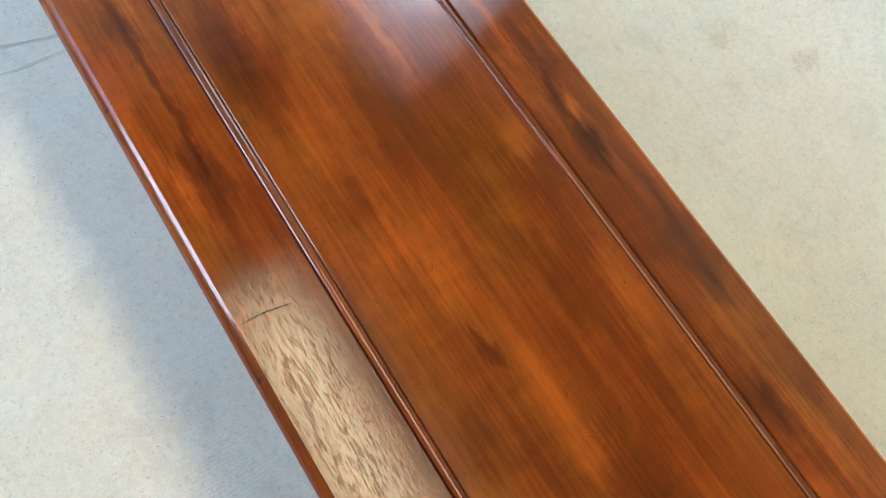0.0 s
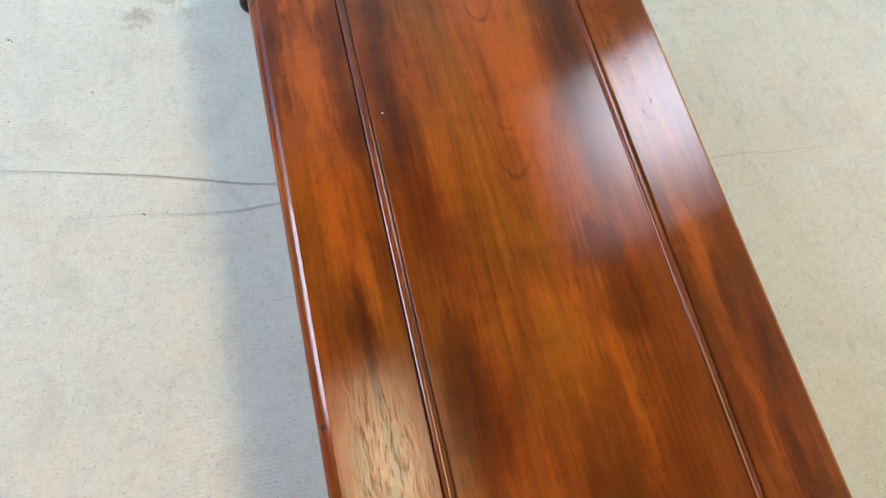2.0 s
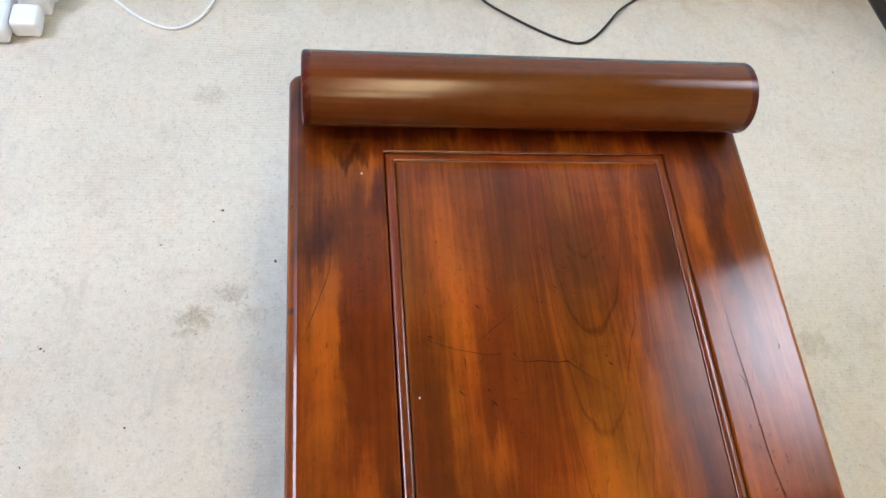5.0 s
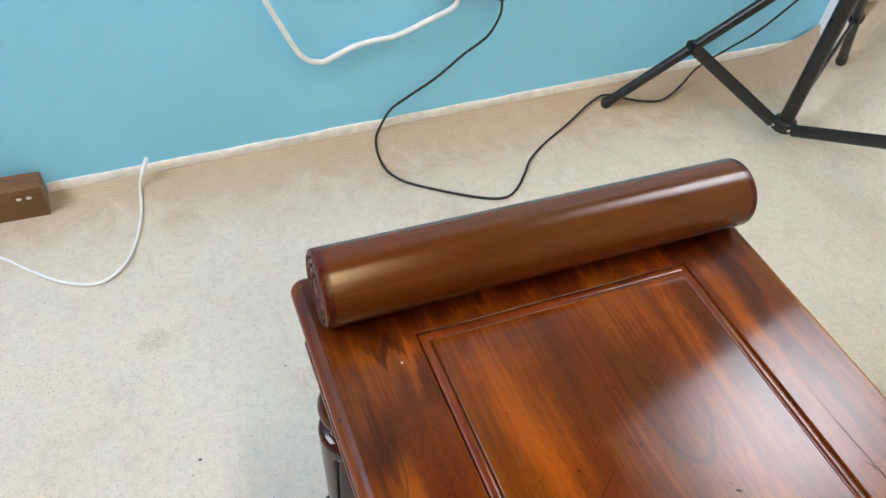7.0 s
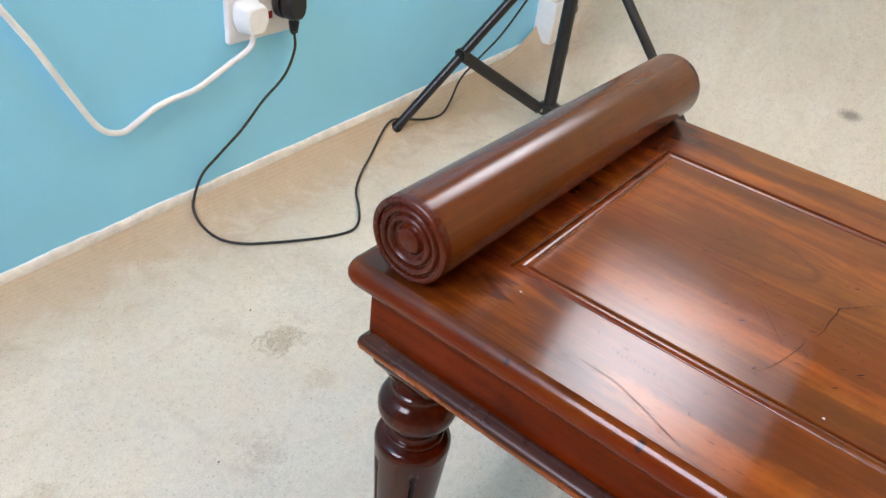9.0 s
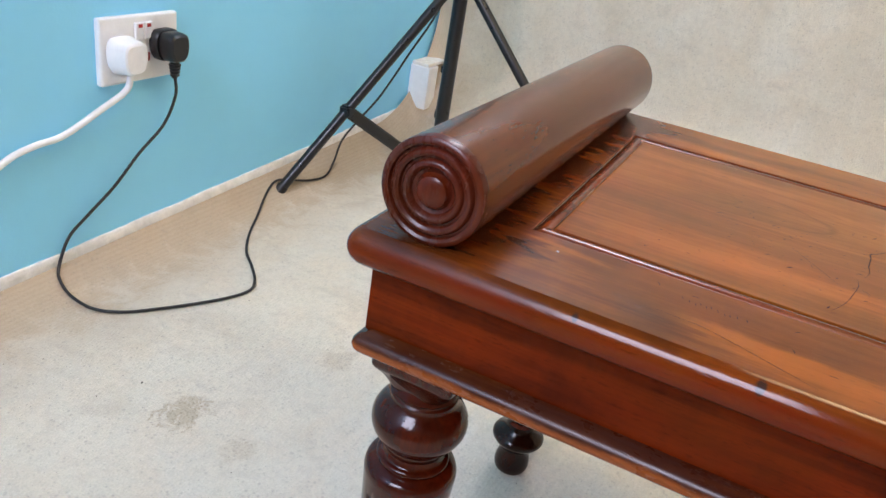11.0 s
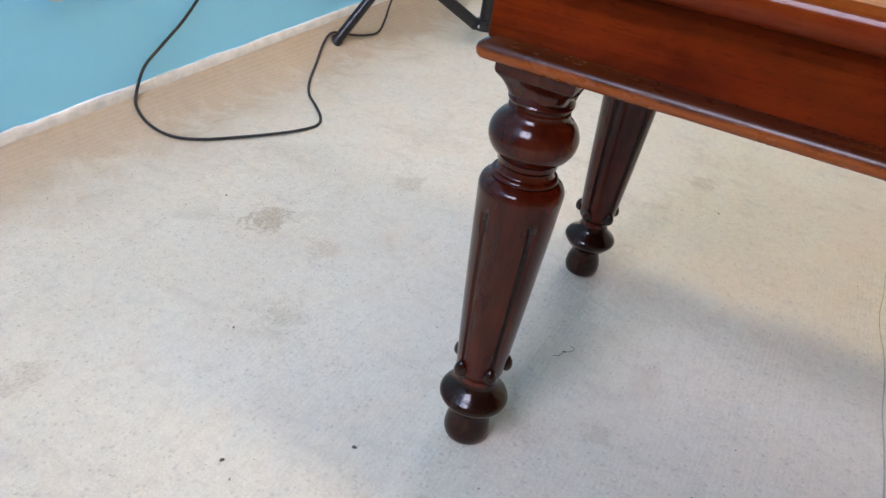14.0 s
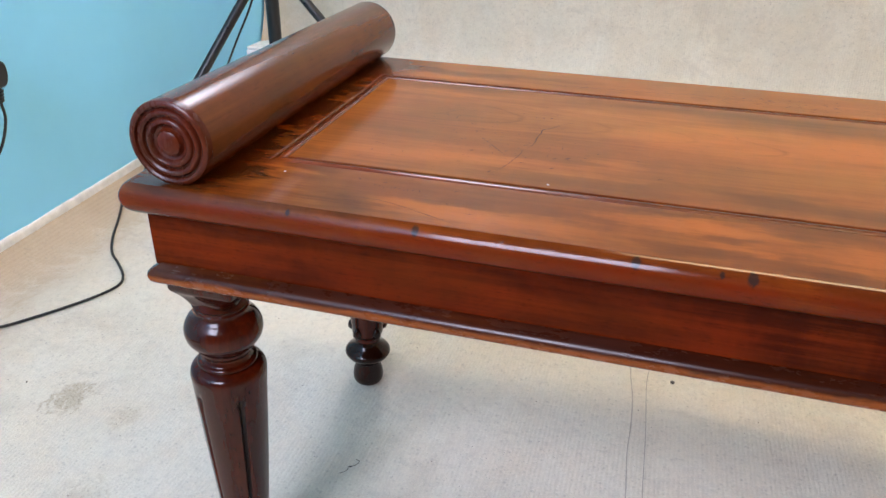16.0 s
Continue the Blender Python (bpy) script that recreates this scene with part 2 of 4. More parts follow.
PANEL_PALE_FAR = ((-0.069, 0.563, 0.015, 0.094, 0.25), (-0.052, 0.498, 0.015, 0.07, 0.2), (0.03, 0.559, 0.024, 0.089, 0.3), (-0.076, 0.937, 0.015, 0.068, 0.25), (-0.067, 0.873, 0.014, 0.054, 0.25), (0.078, 0.935, 0.01, 0.071, 0.2), (-0.006, 0.868, 0.029, 0.045, 0.2), (0.06, 0.773, 0.018, 0.048, 0.2), (-0.047, 0.76, 0.013, 0.023, 0.3), (0.00, 0.50, 0.13, 0.28, 0.22), (0.035, 0.70, 0.06, 0.20, 0.24), (-0.06, 0.86, 0.05, 0.14, 0.22), (0.021, 0.704, 0.033, 0.085, 0.35), (-0.087, 0.706, 0.009, 0.041, 0.25))
# entries at y 1.035 to 1.040 paint the bolster's contact shade over dark wood
LEFT_DARK = ((-0.143, 0.276, 0.006, 0.074, -0.4), (-0.147, 0.211, 0.015, 0.046, -0.5), (-0.145, 0.341, 0.006, 0.053, -0.3), (-0.18, 0.595, 0.014, 0.074, -0.4), (-0.122, 0.633, 0.011, 0.06, -0.35), (-0.124, 0.539, 0.013, 0.053, -0.4), (-0.146, 0.374, 0.013, 0.049, -0.35), (-0.132, 0.845, 0.024, 0.151, -0.45), (-0.166, 0.922, 0.021, 0.047, -0.3), (-0.167, 0.708, 0.009, 0.04, -0.4), (-0.175, 0.652, 0.011, 0.049, -0.35), (-0.123, 0.725, 0.007, 0.042, -0.3), (-0.146, 0.687, 0.007, 0.026, -0.25), (-0.164, 0.925, 0.026, 0.03, -0.42), (-0.145, 1.035, 0.05, 0.055, -0.6), (0.00, 1.040, 0.20, 0.045, -0.6), (0.145, 1.035, 0.05, 0.055, -0.6), (-0.142, 0.990, 0.016, 0.010, -0.5), (-0.118, 0.955, 0.008, 0.03, -0.4))
LEFT_PALE = ((-0.177, 0.308, 0.012, 0.099, 0.3), (-0.163, 0.214, 0.006, 0.038, 0.3), (-0.15, 0.581, 0.013, 0.083, 0.4), (-0.154, 0.449, 0.013, 0.077, 0.4), (-0.137, 0.399, 0.008, 0.044, 0.3), (-0.162, 0.871, 0.017, 0.052, 0.35), (-0.165, 0.814, 0.016, 0.072, 0.3), (-0.137, 0.716, 0.011, 0.055, 0.5), (-0.133, 0.674, 0.012, 0.039, 0.4), (-0.16, 0.675, 0.009, 0.026, 0.3), (-0.128, 0.970, 0.010, 0.022, 0.35), (-0.16, 0.50, 0.04, 0.25, 0.2), (-0.06, 1.010, 0.03, 0.012, 0.4), (0.05, 1.012, 0.04, 0.010, 0.3))
RIGHT_DARK = ((0.149, 0.155, 0.015, 0.024, -0.6), (0.148, 0.107, 0.018, 0.037, -0.5), (0.157, 0.204, 0.016, 0.051, -0.35), (0.167, 0.003, 0.016, 0.068, -0.4), (0.132, -0.142, 0.016, 0.036, -0.55), (0.155, -0.048, 0.012, 0.032, -0.3), (0.153, 0.345, 0.009, 0.049, -0.4), (0.168, 0.284, 0.011, 0.061, -0.3), (0.133, 0.241, 0.009, 0.035, -0.3), (0.151, 0.944, 0.01, 0.084, -0.6), (0.155, 0.847, 0.008, 0.055, -0.5))
RIGHT_PALE = ((0.158, 0.137, 0.008, 0.038, 0.35), (0.161, 0.066, 0.008, 0.09, 0.3), (0.136, -0.124, 0.009, 0.015, 0.35), (0.152, -0.08, 0.015, 0.047, 0.25), (0.155, -0.186, 0.011, 0.057, 0.3), (0.137, 0.373, 0.012, 0.084, 0.3), (0.137, 0.262, 0.011, 0.072, 0.35), (0.165, 0.244, 0.009, 0.05, 0.3), (0.132, 0.918, 0.008, 0.091, 0.35), (0.189, 0.913, 0.01, 0.082, 0.25))
# growth lines across the panel's axis: y of the vertex, depth
ARCH_LINES = ((0.472, 0.17), (0.520, 0.11), (0.640, 0.17), (0.705, 0.14), (0.767, 0.18), (0.842, 0.17), (0.905, 0.10))
# dark bruises on the rounded edge: y, size
BRUISES = ((0.950, 0.0036), (0.866, 0.0058), (0.736, 0.0062), (0.674, 0.0068), (0.560, 0.0050), (0.300, 0.0050), (0.690, 0.0036), (0.060, 0.0045))


STAINS = ((0.012, 1.378, 0.036), (0.001, 1.291, 0.022), (-0.315, 1.022, 0.028), (-0.271, 1.058, 0.022), (-0.248, 1.029, 0.018), (-0.307, 1.028, 0.020), (-0.086, 0.938, 0.020), (-0.124, 0.819, 0.020), (-0.314, 1.368, 0.026), (0.504, 0.970, 0.030), (0.814, 0.294, 0.030), (0.935, 0.189, 0.035), (0.20, 1.30, 0.030), (-0.12, 1.25, 0.03))


def carpet(name, base=(0.63, 0.585, 0.490)):
    """Pale needle-felt carpet with fine ribs, fluff, stains and a soiled edge by the wall."""
    k = Mat(name, 0.95, 0.0, 0.12)
    grain = k.noise(k.co, 430, 3, 0.75)
    fleck = k.noise(k.scaled((1.0, 0.6, 1.0)), 640, 2, 0.6)
    cloud = k.noise(k.co, 3.2, 4, 0.6, 0.4)
    tint = k.noise(k.scaled(1.0, (9.1, 4.3, 2.7)), 13, 4, 0.6, 0.5)
    patch = k.noise(k.scaled(1.0, (4.1, 2.3, 0.7)), 10, 5, 0.68, 0.6)
    wear = k.noise(k.scaled((1.0, 0.45, 1.0), (1.2, 7.3, 3.1)), 34, 4, 0.68, 0.6)
    mid = k.noise(k.co, 95, 4, 0.7)
    colour = k.mix(k.ramp(cloud, (0.3, 0.0), (0.7, 1.0)), base, tuple(b * 1.10 for b in base))
    colour = k.mix(k.ramp(tint, (0.42, 0.0), (0.68, 0.5)), colour, tuple(b * f for b, f in zip(base, (1.06, 0.97, 0.90))))
    colour = k.mix(k.ramp(patch, (0.54, 0.0), (0.76, 0.42)), colour, (0.43, 0.36, 0.28))
    colour = k.mix(k.ramp(wear, (0.56, 0.0), (0.76, 0.30)), colour, (0.36, 0.33, 0.29))
    colour = k.mix(k.ramp(mid, (0.30, 0.26), (0.56, 0.0)), colour, (0.38, 0.35, 0.31))
    colour = k.mix(k.ramp(grain, (0.28, 0.24), (0.52, 0.0)), colour, (0.36, 0.335, 0.30))
    colour = k.mix(k.ramp(grain, (0.56, 0.0), (0.72, 0.45)), colour, (0.82, 0.79, 0.73))
    colour = k.mix(k.ramp(fleck, (0.665, 0.0), (0.72, 0.55)), colour, (0.20, 0.18, 0.155))
    x, y, z = k.xyz()
    ragged = k.noise(k.scaled(1.0, (1.7, 3.9, 0.2)), 75, 4, 0.7, 0.8)
    dots = k.ramp(k.noise(k.scaled(1.0, (2.9, 0.7, 1.3)), 330, 2, 0.6), (0.53, 0.0), (0.64, 0.75))
    for i, (sx, sy, r) in enumerate(STAINS):
        strong = 0.55 if i == 0 else 0.42 if i in (2, 3) else 0.26
        dx, dy = k.math("SUBTRACT", x, sx), k.math("SUBTRACT", y, sy)
        d = k.math("SQRT", k.math("ADD", k.math("MULTIPLY", dx, dx), k.math("MULTIPLY", k.math("MULTIPLY", dy, dy), 1.7)))
        d = k.math("MULTIPLY_ADD", ragged, -3.2 * r, k.math("ADD", d, 1.15 * r))
        spread = k.ramp(k.math("DIVIDE", d, r), (0.0, strong), (0.55, 0.0))
        colour = k.mix(spread, colour, (0.36, 0.285, 0.19))
        colour = k.mix(k.math("MULTIPLY", spread, dots), colour, (0.13, 0.10, 0.07))
    soil = k.noise(k.scaled((1.0, 1.0, 1.0), (2.2, 5.5, 1.1)), 16, 5, 0.66, 0.6)
    reach = k.math("MULTIPLY_ADD", k.math("SUBTRACT", soil, 0.5), 0.21, k.math("MULTIPLY_ADD", x, -0.010, y))
    colour = k.mix(k.ramp(k.math("SUBTRACT", reach, 1.0), (0.50, 0.0), (0.585, 0.30), (0.630, 0.68), (0.70, 0.78)), colour, (0.44, 0.335, 0.225))
    # grime on the hanging part
    hang = k.math("MULTIPLY", k.ramp(k.math("SUBTRACT", x, 0.6), (0.40, 0.0), (0.54, 1.0)), k.ramp(k.noise(k.scaled((1.0, 1.6, 0.7), (2.1, 6.3, 0.9)), 6, 5, 0.68, 0.5), (0.40, 0.0), (0.70, 0.45)))
    colour = k.mix(hang, colour, (0.54, 0.46, 0.34))
    smudge = k.t.nodes.new("ShaderNodeMapping")
    smudge.vector_type = "TEXTURE"
    smudge.inputs["Location"].default_value, smudge.inputs["Scale"].default_value = (1.12, 1.00, 0.13), (0.06, 0.034, 0.014)
    k.link(k.co, smudge.inputs["Vector"])
    ball = k.t.nodes.new("ShaderNodeTexGradient")
    ball.gradient_type = "SPHERICAL"
    k.link(smudge.outputs[0], ball.inputs[0])
    colour = k.mix(k.math("MULTIPLY", k.ramp(k.math("MULTIPLY", ball.outputs["Fac"], ragged), (0.08, 0.0), (0.35, 1.0)), 0.7), colour, (0.16, 0.14, 0.12))
    rib = k.t.nodes.new("ShaderNodeTexWave")
    rib.bands_direction = "Y"
    rib.inputs["Scale"].default_value, rib.inputs["Distortion"].default_value, rib.inputs["Detail"].default_value = 62, 1.6, 2
    rib.inputs["Detail Scale"].default_value = 2.5
    k.link(k.co, rib.inputs["Vector"])
    dirty = k.ramp(k.math("SUBTRACT", reach, 1.0), (0.56, 0.0), (0.645, 0.07))
    colour = k.mix(k.math("MULTIPLY", dirty, k.ramp(rib.outputs["Fac"], (0.25, 1.0), (0.70, 0.0))), colour, (0.23, 0.155, 0.085))
    pit = k.t.nodes.new("ShaderNodeTexVoronoi")
    pit.inputs["Scale"].default_value = 150
    k.link(k.scaled((1.0, 1.0, 1.0), (3.3, 1.9, 0.4)), pit.inputs["Vector"])
    few = k.ramp(k.noise(k.scaled(1.0, (7.7, 2.9, 5.1)), 95, 2, 0.6), (0.44, 0.0), (0.56, 1.0))
    hole = k.math("MULTIPLY", k.ramp(pit.outputs["Distance"], (0.10, 1.0), (0.34, 0.0)), few)
    colour = k.mix(k.math("MULTIPLY", hole, 0.36), colour, (0.30, 0.275, 0.235))
    mid = k.math("MULTIPLY_ADD", hole, -0.8, mid)
    h = k.math("MULTIPLY_ADD", rib.outputs["Fac"], 0.26, k.math("MULTIPLY_ADD", mid, 0.5, grain))
    return k.done(colour, None, k.bump(h, 0.46, 0.0016))


def paint(name, colour, rough=0.6, spec=0.35, mottled=0.06, scale=7.0, grit=0.0008):
    k = Mat(name, rough, 0.0, spec)
    a = k.noise(k.co, scale, 5, 0.6)
    dark = tuple(c * (1 - 2.2 * mottled) for c in colour)
    c = k.mix(k.ramp(a, (0.3, 0.0), (0.75, 1.0)), colour, dark)
    b = k.noise(k.co, 260, 2, 0.6)
    big = k.noise(k.co, 30, 3, 0.6)
    return k.done(c, None, k.bump(k.math("MULTIPLY_ADD", big, 1.5, b), 0.25, grit))


def plain(name, colour, rough=0.4, metal=0.0, spec=0.5, wear=0.1):
    k = Mat(name, rough, metal, spec)
    a = k.noise(k.co, 60, 4, 0.65)
    c = k.mix(k.ramp(a, (0.35, 0.0), (0.8, 1.0)), colour, tuple(x * (1 - 3 * wear) for x in colour))
    r = k.ramp(k.noise(k.co, 110, 3, 0.6), (0.3, rough * 0.8), (0.8, min(1, rough * 1.4)))
    return k.done(c, r)


def diffuser(name, colour, strength):
    """A plastic cover lit by a tube along its middle."""
    k = Mat(name, 0.5)
    k.b.inputs["Emission Color"].default_value = (*colour, 1)
    x, y, z = k.xyz()
    across = k.ramp(k.math("DIVIDE", k.math("ABSOLUTE", x), 0.174), (0.0, 1.0), (0.35, 0.86), (0.70, 0.48), (1.0, 0.22))
    ends = k.ramp(k.math("ABSOLUTE", y), (0.55, 1.0), (0.82, 0.30))
    k.put(k.b.inputs["Emission Strength"], k.math("MULTIPLY", k.math("MULTIPLY", across, ends), strength))
    return k.done((0.85, 0.85, 0.85))


def softbox_cloth(name, colour, strength):
    """Cloth lit by a bulb behind it, fading towards the edges."""
    k = Mat(name, 0.6)
    k.b.inputs["Emission Color"].default_value = (*colour, 1)
    x, y, z = k.xyz()
    dx, dy = k.math("SUBTRACT", x, 0.06), k.math("SUBTRACT", y, 0.03)
    away = k.math("SQRT", k.math("ADD", k.math("MULTIPLY", dx, dx), k.math("MULTIPLY", dy, dy)))
    glow = k.ramp(k.math("DIVIDE", away, 0.45), (0.0, 1.0), (0.22, 0.88), (0.42, 0.50), (0.60, 0.16), (0.95, 0.03))
    k.put(k.b.inputs["Emission Strength"], k.math("MULTIPLY", glow, strength))
    return k.done((0.85, 0.85, 0.85))


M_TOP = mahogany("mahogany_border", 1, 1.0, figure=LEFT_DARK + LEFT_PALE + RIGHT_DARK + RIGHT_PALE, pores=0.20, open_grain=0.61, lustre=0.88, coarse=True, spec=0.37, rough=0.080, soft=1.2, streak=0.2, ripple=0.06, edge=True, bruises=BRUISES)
M_PANEL = mahogany("mahogany_panel", 1, 3.0, figure=PANEL_DARK_NEAR + PANEL_DARK_FAR + PANEL_PALE_NEAR + PANEL_PALE_FAR, arcs=True, shift=0.02, soft=1.0, pores=0.03, lustre=0.95, spec=0.41, streak=0.22, rough=0.100, ripple=0.06)
M_BEAD = mahogany("mahogany_bead", 1, 5.0, light=(0.230, 0.046, 0.007), mid=(0.130, 0.022, 0.004), dark=(0.050, 0.008, 0.003), rough=0.14, spec=0.5, pores=0.1)
M_ROLL = mahogany("mahogany_roll", 0, 7.0, light=(0.185, 0.0470, 0.0078), mid=(0.122, 0.0265, 0.0047), dark=(0.060, 0.0115, 0.0028), rough=0.15, streak=0.2, spec=0.42, soft=0.7, pores=0.02)
M_ROLL_END = mahogany("mahogany_roll_end", 2, 8.0, light=(0.130, 0.019, 0.006), mid=(0.070, 0.010, 0.004), dark=(0.020, 0.004, 0.002), spec=0.32, rough=0.22, soft=1.0, pores=0.1)
M_BOSS = mahogany("mahogany_boss", 2, 6.0, light=(0.150, 0.0170, 0.0035), mid=(0.080, 0.0090, 0.0022), dark=(0.030, 0.0040, 0.0015), spec=0.30, rough=0.20, soft=1.2, pores=0.1)
M_APRON = mahogany("mahogany_apron", 1, 9.0, light=(0.180, 0.0175, 0.0018), mid=(0.058, 0.0050, 0.0008), dark=(0.014, 0.0017, 0.0007), spec=0.07, rough=0.14, soft=1.4, streak=0.08, pores=0.15)
M_MOULD = mahogany("mahogany_moulding", 1, 11.0, light=(0.24, 0.052, 0.008), mid=(0.085, 0.0145, 0.0033), dark=(0.022, 0.0042, 0.0018), pores=0.2, rough=0.24, spec=0.35, soft=1.5, rubbed=0.3306)
M_LEG = mahogany("mahogany_leg", 2, 13.0, light=(0.120, 0.0125, 0.0020), mid=(0.047, 0.0046, 0.0011), dark=(0.009, 0.0012, 0.0007), rough=0.105, pores=0.2, spec=0.36, soft=1.3)
M_FOOT = mahogany("darker_mahogany", 2, 14.0, light=(0.040, 0.0085, 0.0032), mid=(0.015, 0.0038, 0.0020), dark=(0.005, 0.0016, 0.0012), rough=0.10, pores=0.2, spec=0.34)
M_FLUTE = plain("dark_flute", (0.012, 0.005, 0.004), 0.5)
M_CRACK = plain("dark_crack", (0.007, 0.004, 0.003), 0.8, spec=0.08)
M_SCUFF = plain("pale_scuff", (0.26, 0.17, 0.11), 0.7)
M_SPECK = plain("white_speck", (0.75, 0.72, 0.66), 0.6)
M_CARPET = carpet("felt_carpet")
M_BLUE = paint("blue_wall_paint", (0.275, 0.710, 1.0), 0.55, 0.3, 0.035, 4.0)
M_CREAM = paint("cream_wall_paint", (0.36, 0.34, 0.30), 0.7, 0.3, 0.04)
M_CEIL = paint("grey_ceiling_paint", (0.10, 0.098, 0.092), 0.8, 0.2, 0.02)
M_STRIP = paint("chalky_white_paint", (0.86, 0.84, 0.79), 0.75, 0.2, 0.13, 55.0, 0.003)
M_BLACK = plain("black_enamel", (0.012, 0.012, 0.014), 0.32)
M_BLACK_CABLE = plain("black_cable_rubber", (0.014, 0.013, 0.013), 0.5)
M_PLUG = plain("black_moulded_plastic", (0.010, 0.010, 0.011), 0.36)
M_WHITE = plain("white_plastic", (0.83, 0.84, 0.86), 0.35, wear=0.03)
M_WHITE_CABLE = plain("white_cable_vinyl", (0.84, 0.86, 0.89), 0.45, wear=0.05)
M_STEEL = plain("bright_steel", (0.6, 0.6, 0.6), 0.25, 1.0)
M_RED = plain("red_plastic", (0.35, 0.02, 0.02), 0.35)
M_BROWN = mahogany("brown_board", 0, 15.0, light=(0.24, 0.11, 0.045), mid=(0.18, 0.08, 0.032), dark=(0.10, 0.045, 0.02), rough=0.5)
M_DIRT = plain("dirt_crumb", (0.075, 0.060, 0.045), 0.9)
M_CREASE = plain("darker_crease", (0.42, 0.39, 0.33), 0.95, spec=0.1)
M_TUBE = diffuser("lit_ceiling_diffuser", (1.0, 0.785, 0.41), 19.5)
M_SOFT = softbox_cloth("lit_softbox_cloth", (0.90, 0.94, 1.0), 17.5)

# ---- mesh helpers ----


def link_mesh(name, bm, mat, parent=None, label="", smooth=None):
    me = bpy.data.meshes.new(name)
    bmesh.ops.recalc_face_normals(bm, faces=bm.faces)
    bm.to_mesh(me)
    bm.free()
    for m in mat if isinstance(mat, (list, tuple)) else (mat,):
        me.materials.append(m)
    if smooth is not None:
        for p in me.polygons:
            p.use_smooth = True
        me.set_sharp_from_angle(angle=radians(smooth))
    ob = new(name, me)
    if parent:
        ob.parent = parent
    if label:
        tagged(ob, label)
    return ob


def part(name, bm, mat, parent, label="", smooth=None):
    return link_mesh(name, bm, mat, parent, label, smooth)


def thing(name, label, category, at=(0, 0, 0), group="", kind=""):
    ob = new(name)
    ob.location = at
    ob.empty_display_size = 0.05
    return tagged(ob, label, category, group, kind)


def box(bm, lo, hi, bevel=0.0, segments=2):
    made = bmesh.ops.create_cube(bm, size=1.0)["verts"]
    c, s = [(a + b) / 2 for a, b in zip(lo, hi)], [b - a for a, b in zip(lo, hi)]
    for v in made:
        v.co = Vector([v.co[i] * s[i] + c[i] for i in range(3)])
    if bevel:
        edges = list({e for v in made for e in v.link_edges})
        bmesh.ops.bevel(bm, geom=edges, offset=bevel, segments=segments, affect="EDGES", profile=0.5)
    return bm


def boxed(lo, hi, bevel=0.0, segments=2):
    return box(bmesh.new(), lo, hi, bevel, segments)


def smooth_path(points, steps=8):
    """A Catmull-Rom line through the points."""
    p = [Vector(q) for q in points]
    p = [2 * p[0] - p[1]] + p + [2 * p[-1] - p[-2]]
    out = []
    for i in range(1, len(p) - 2):
        a, b, c, d = p[i - 1:i + 3]
        for s in range(steps):
            u = s / steps
            out.append(0.5 * (2 * b + (c - a) * u + (2 * a - 5 * b + 4 * c - d) * u * u + (3 * b - a - 3 * c + d) * u ** 3))
    out.append(p[-2])
    return out


def tube(bm, line, radius, sides=10, flat=1.0, up=(0, 0, 1)):
    """A round (or flattened) bar along a line; radius may be a list."""
    n, rings = len(line), []
    side = None
    for i, p in enumerate(line):
        d = (Vector(line[min(i + 1, n - 1)]) - Vector(line[max(i - 1, 0)])).normalized()
        if side is None:
            ref = Vector(up) if abs(d.dot(Vector(up))) < 0.95 else Vector((1, 0, 0))
            side = d.cross(ref).normalized()
        side = (side - d * side.dot(d)).normalized()
        top = side.cross(d)
        r = radius[i] if hasattr(radius, "__len__") else radius
        rings.append([bm.verts.new(Vector(p) + r * (math.cos(a) * side + flat * math.sin(a) * top)) for a in (2 * math.pi * k / sides for k in range(sides))])
    for a, b in zip(rings, rings[1:]):
        for k in range(sides):
            bm.faces.new((a[k], a[(k + 1) % sides], b[(k + 1) % sides], b[k]))
    bm.faces.new(rings[0][::-1])
    bm.faces.new(rings[-1])
    return bm


def lathe(bm, profile, segments=48, centre=(0, 0, 0), dent=None):
    """Turns (radius, height) pairs about z; dent(angle, height) is taken off the radius."""
    rings = []
    for r, z in profile:
        ring = []
        for k in range(segments):
            a = 2 * math.pi * k / segments
            q = r - (dent(a, z) if dent else 0.0)
            ring.append(bm.verts.new((centre[0] + q * math.cos(a), centre[1] + q * math.sin(a), centre[2] + z)))
        rings.append(ring)
    for a, b in zip(rings, rings[1:]):
        for k in range(segments):
            bm.faces.new((a[k], a[(k + 1) % segments], b[(k + 1) % segments], b[k]))
    bm.faces.new(rings[0][::-1])
    bm.faces.new(rings[-1])
    return bm


def sampled(profile, steps=5):
    """A smoothed profile through (radius, height) pairs."""
    return [(max(p.x, 0.0005), p.y) for p in smooth_path([(r, z, 0) for r, z in profile], steps)]


# ---- the room ----
X0, X1, Y0, Y1 = -1.80, 1.32, -2.60, 1.69
SWEEP, SWEEP_R = 0.90, 0.25


def wall_y(x):
    return 1.686 + 0.010 * x


def strip_low(x):
    return strip_high(x) - 0.014


def strip_high(x):
    return 0.033 + 0.029 * (max(x, -0.43) + 0.42)


def sweep_point(u):
    """The carpet's cross-section, by the length along it: flat, then curving up into a hanging sheet."""
    if u <= SWEEP:
        return u, 0.0
    a = (u - SWEEP) / SWEEP_R
    if a < math.pi / 2:
        return SWEEP + SWEEP_R * math.sin(a), SWEEP_R * (1 - math.cos(a))
    return SWEEP + SWEEP_R, SWEEP_R + (u - SWEEP - SWEEP_R * math.pi / 2)


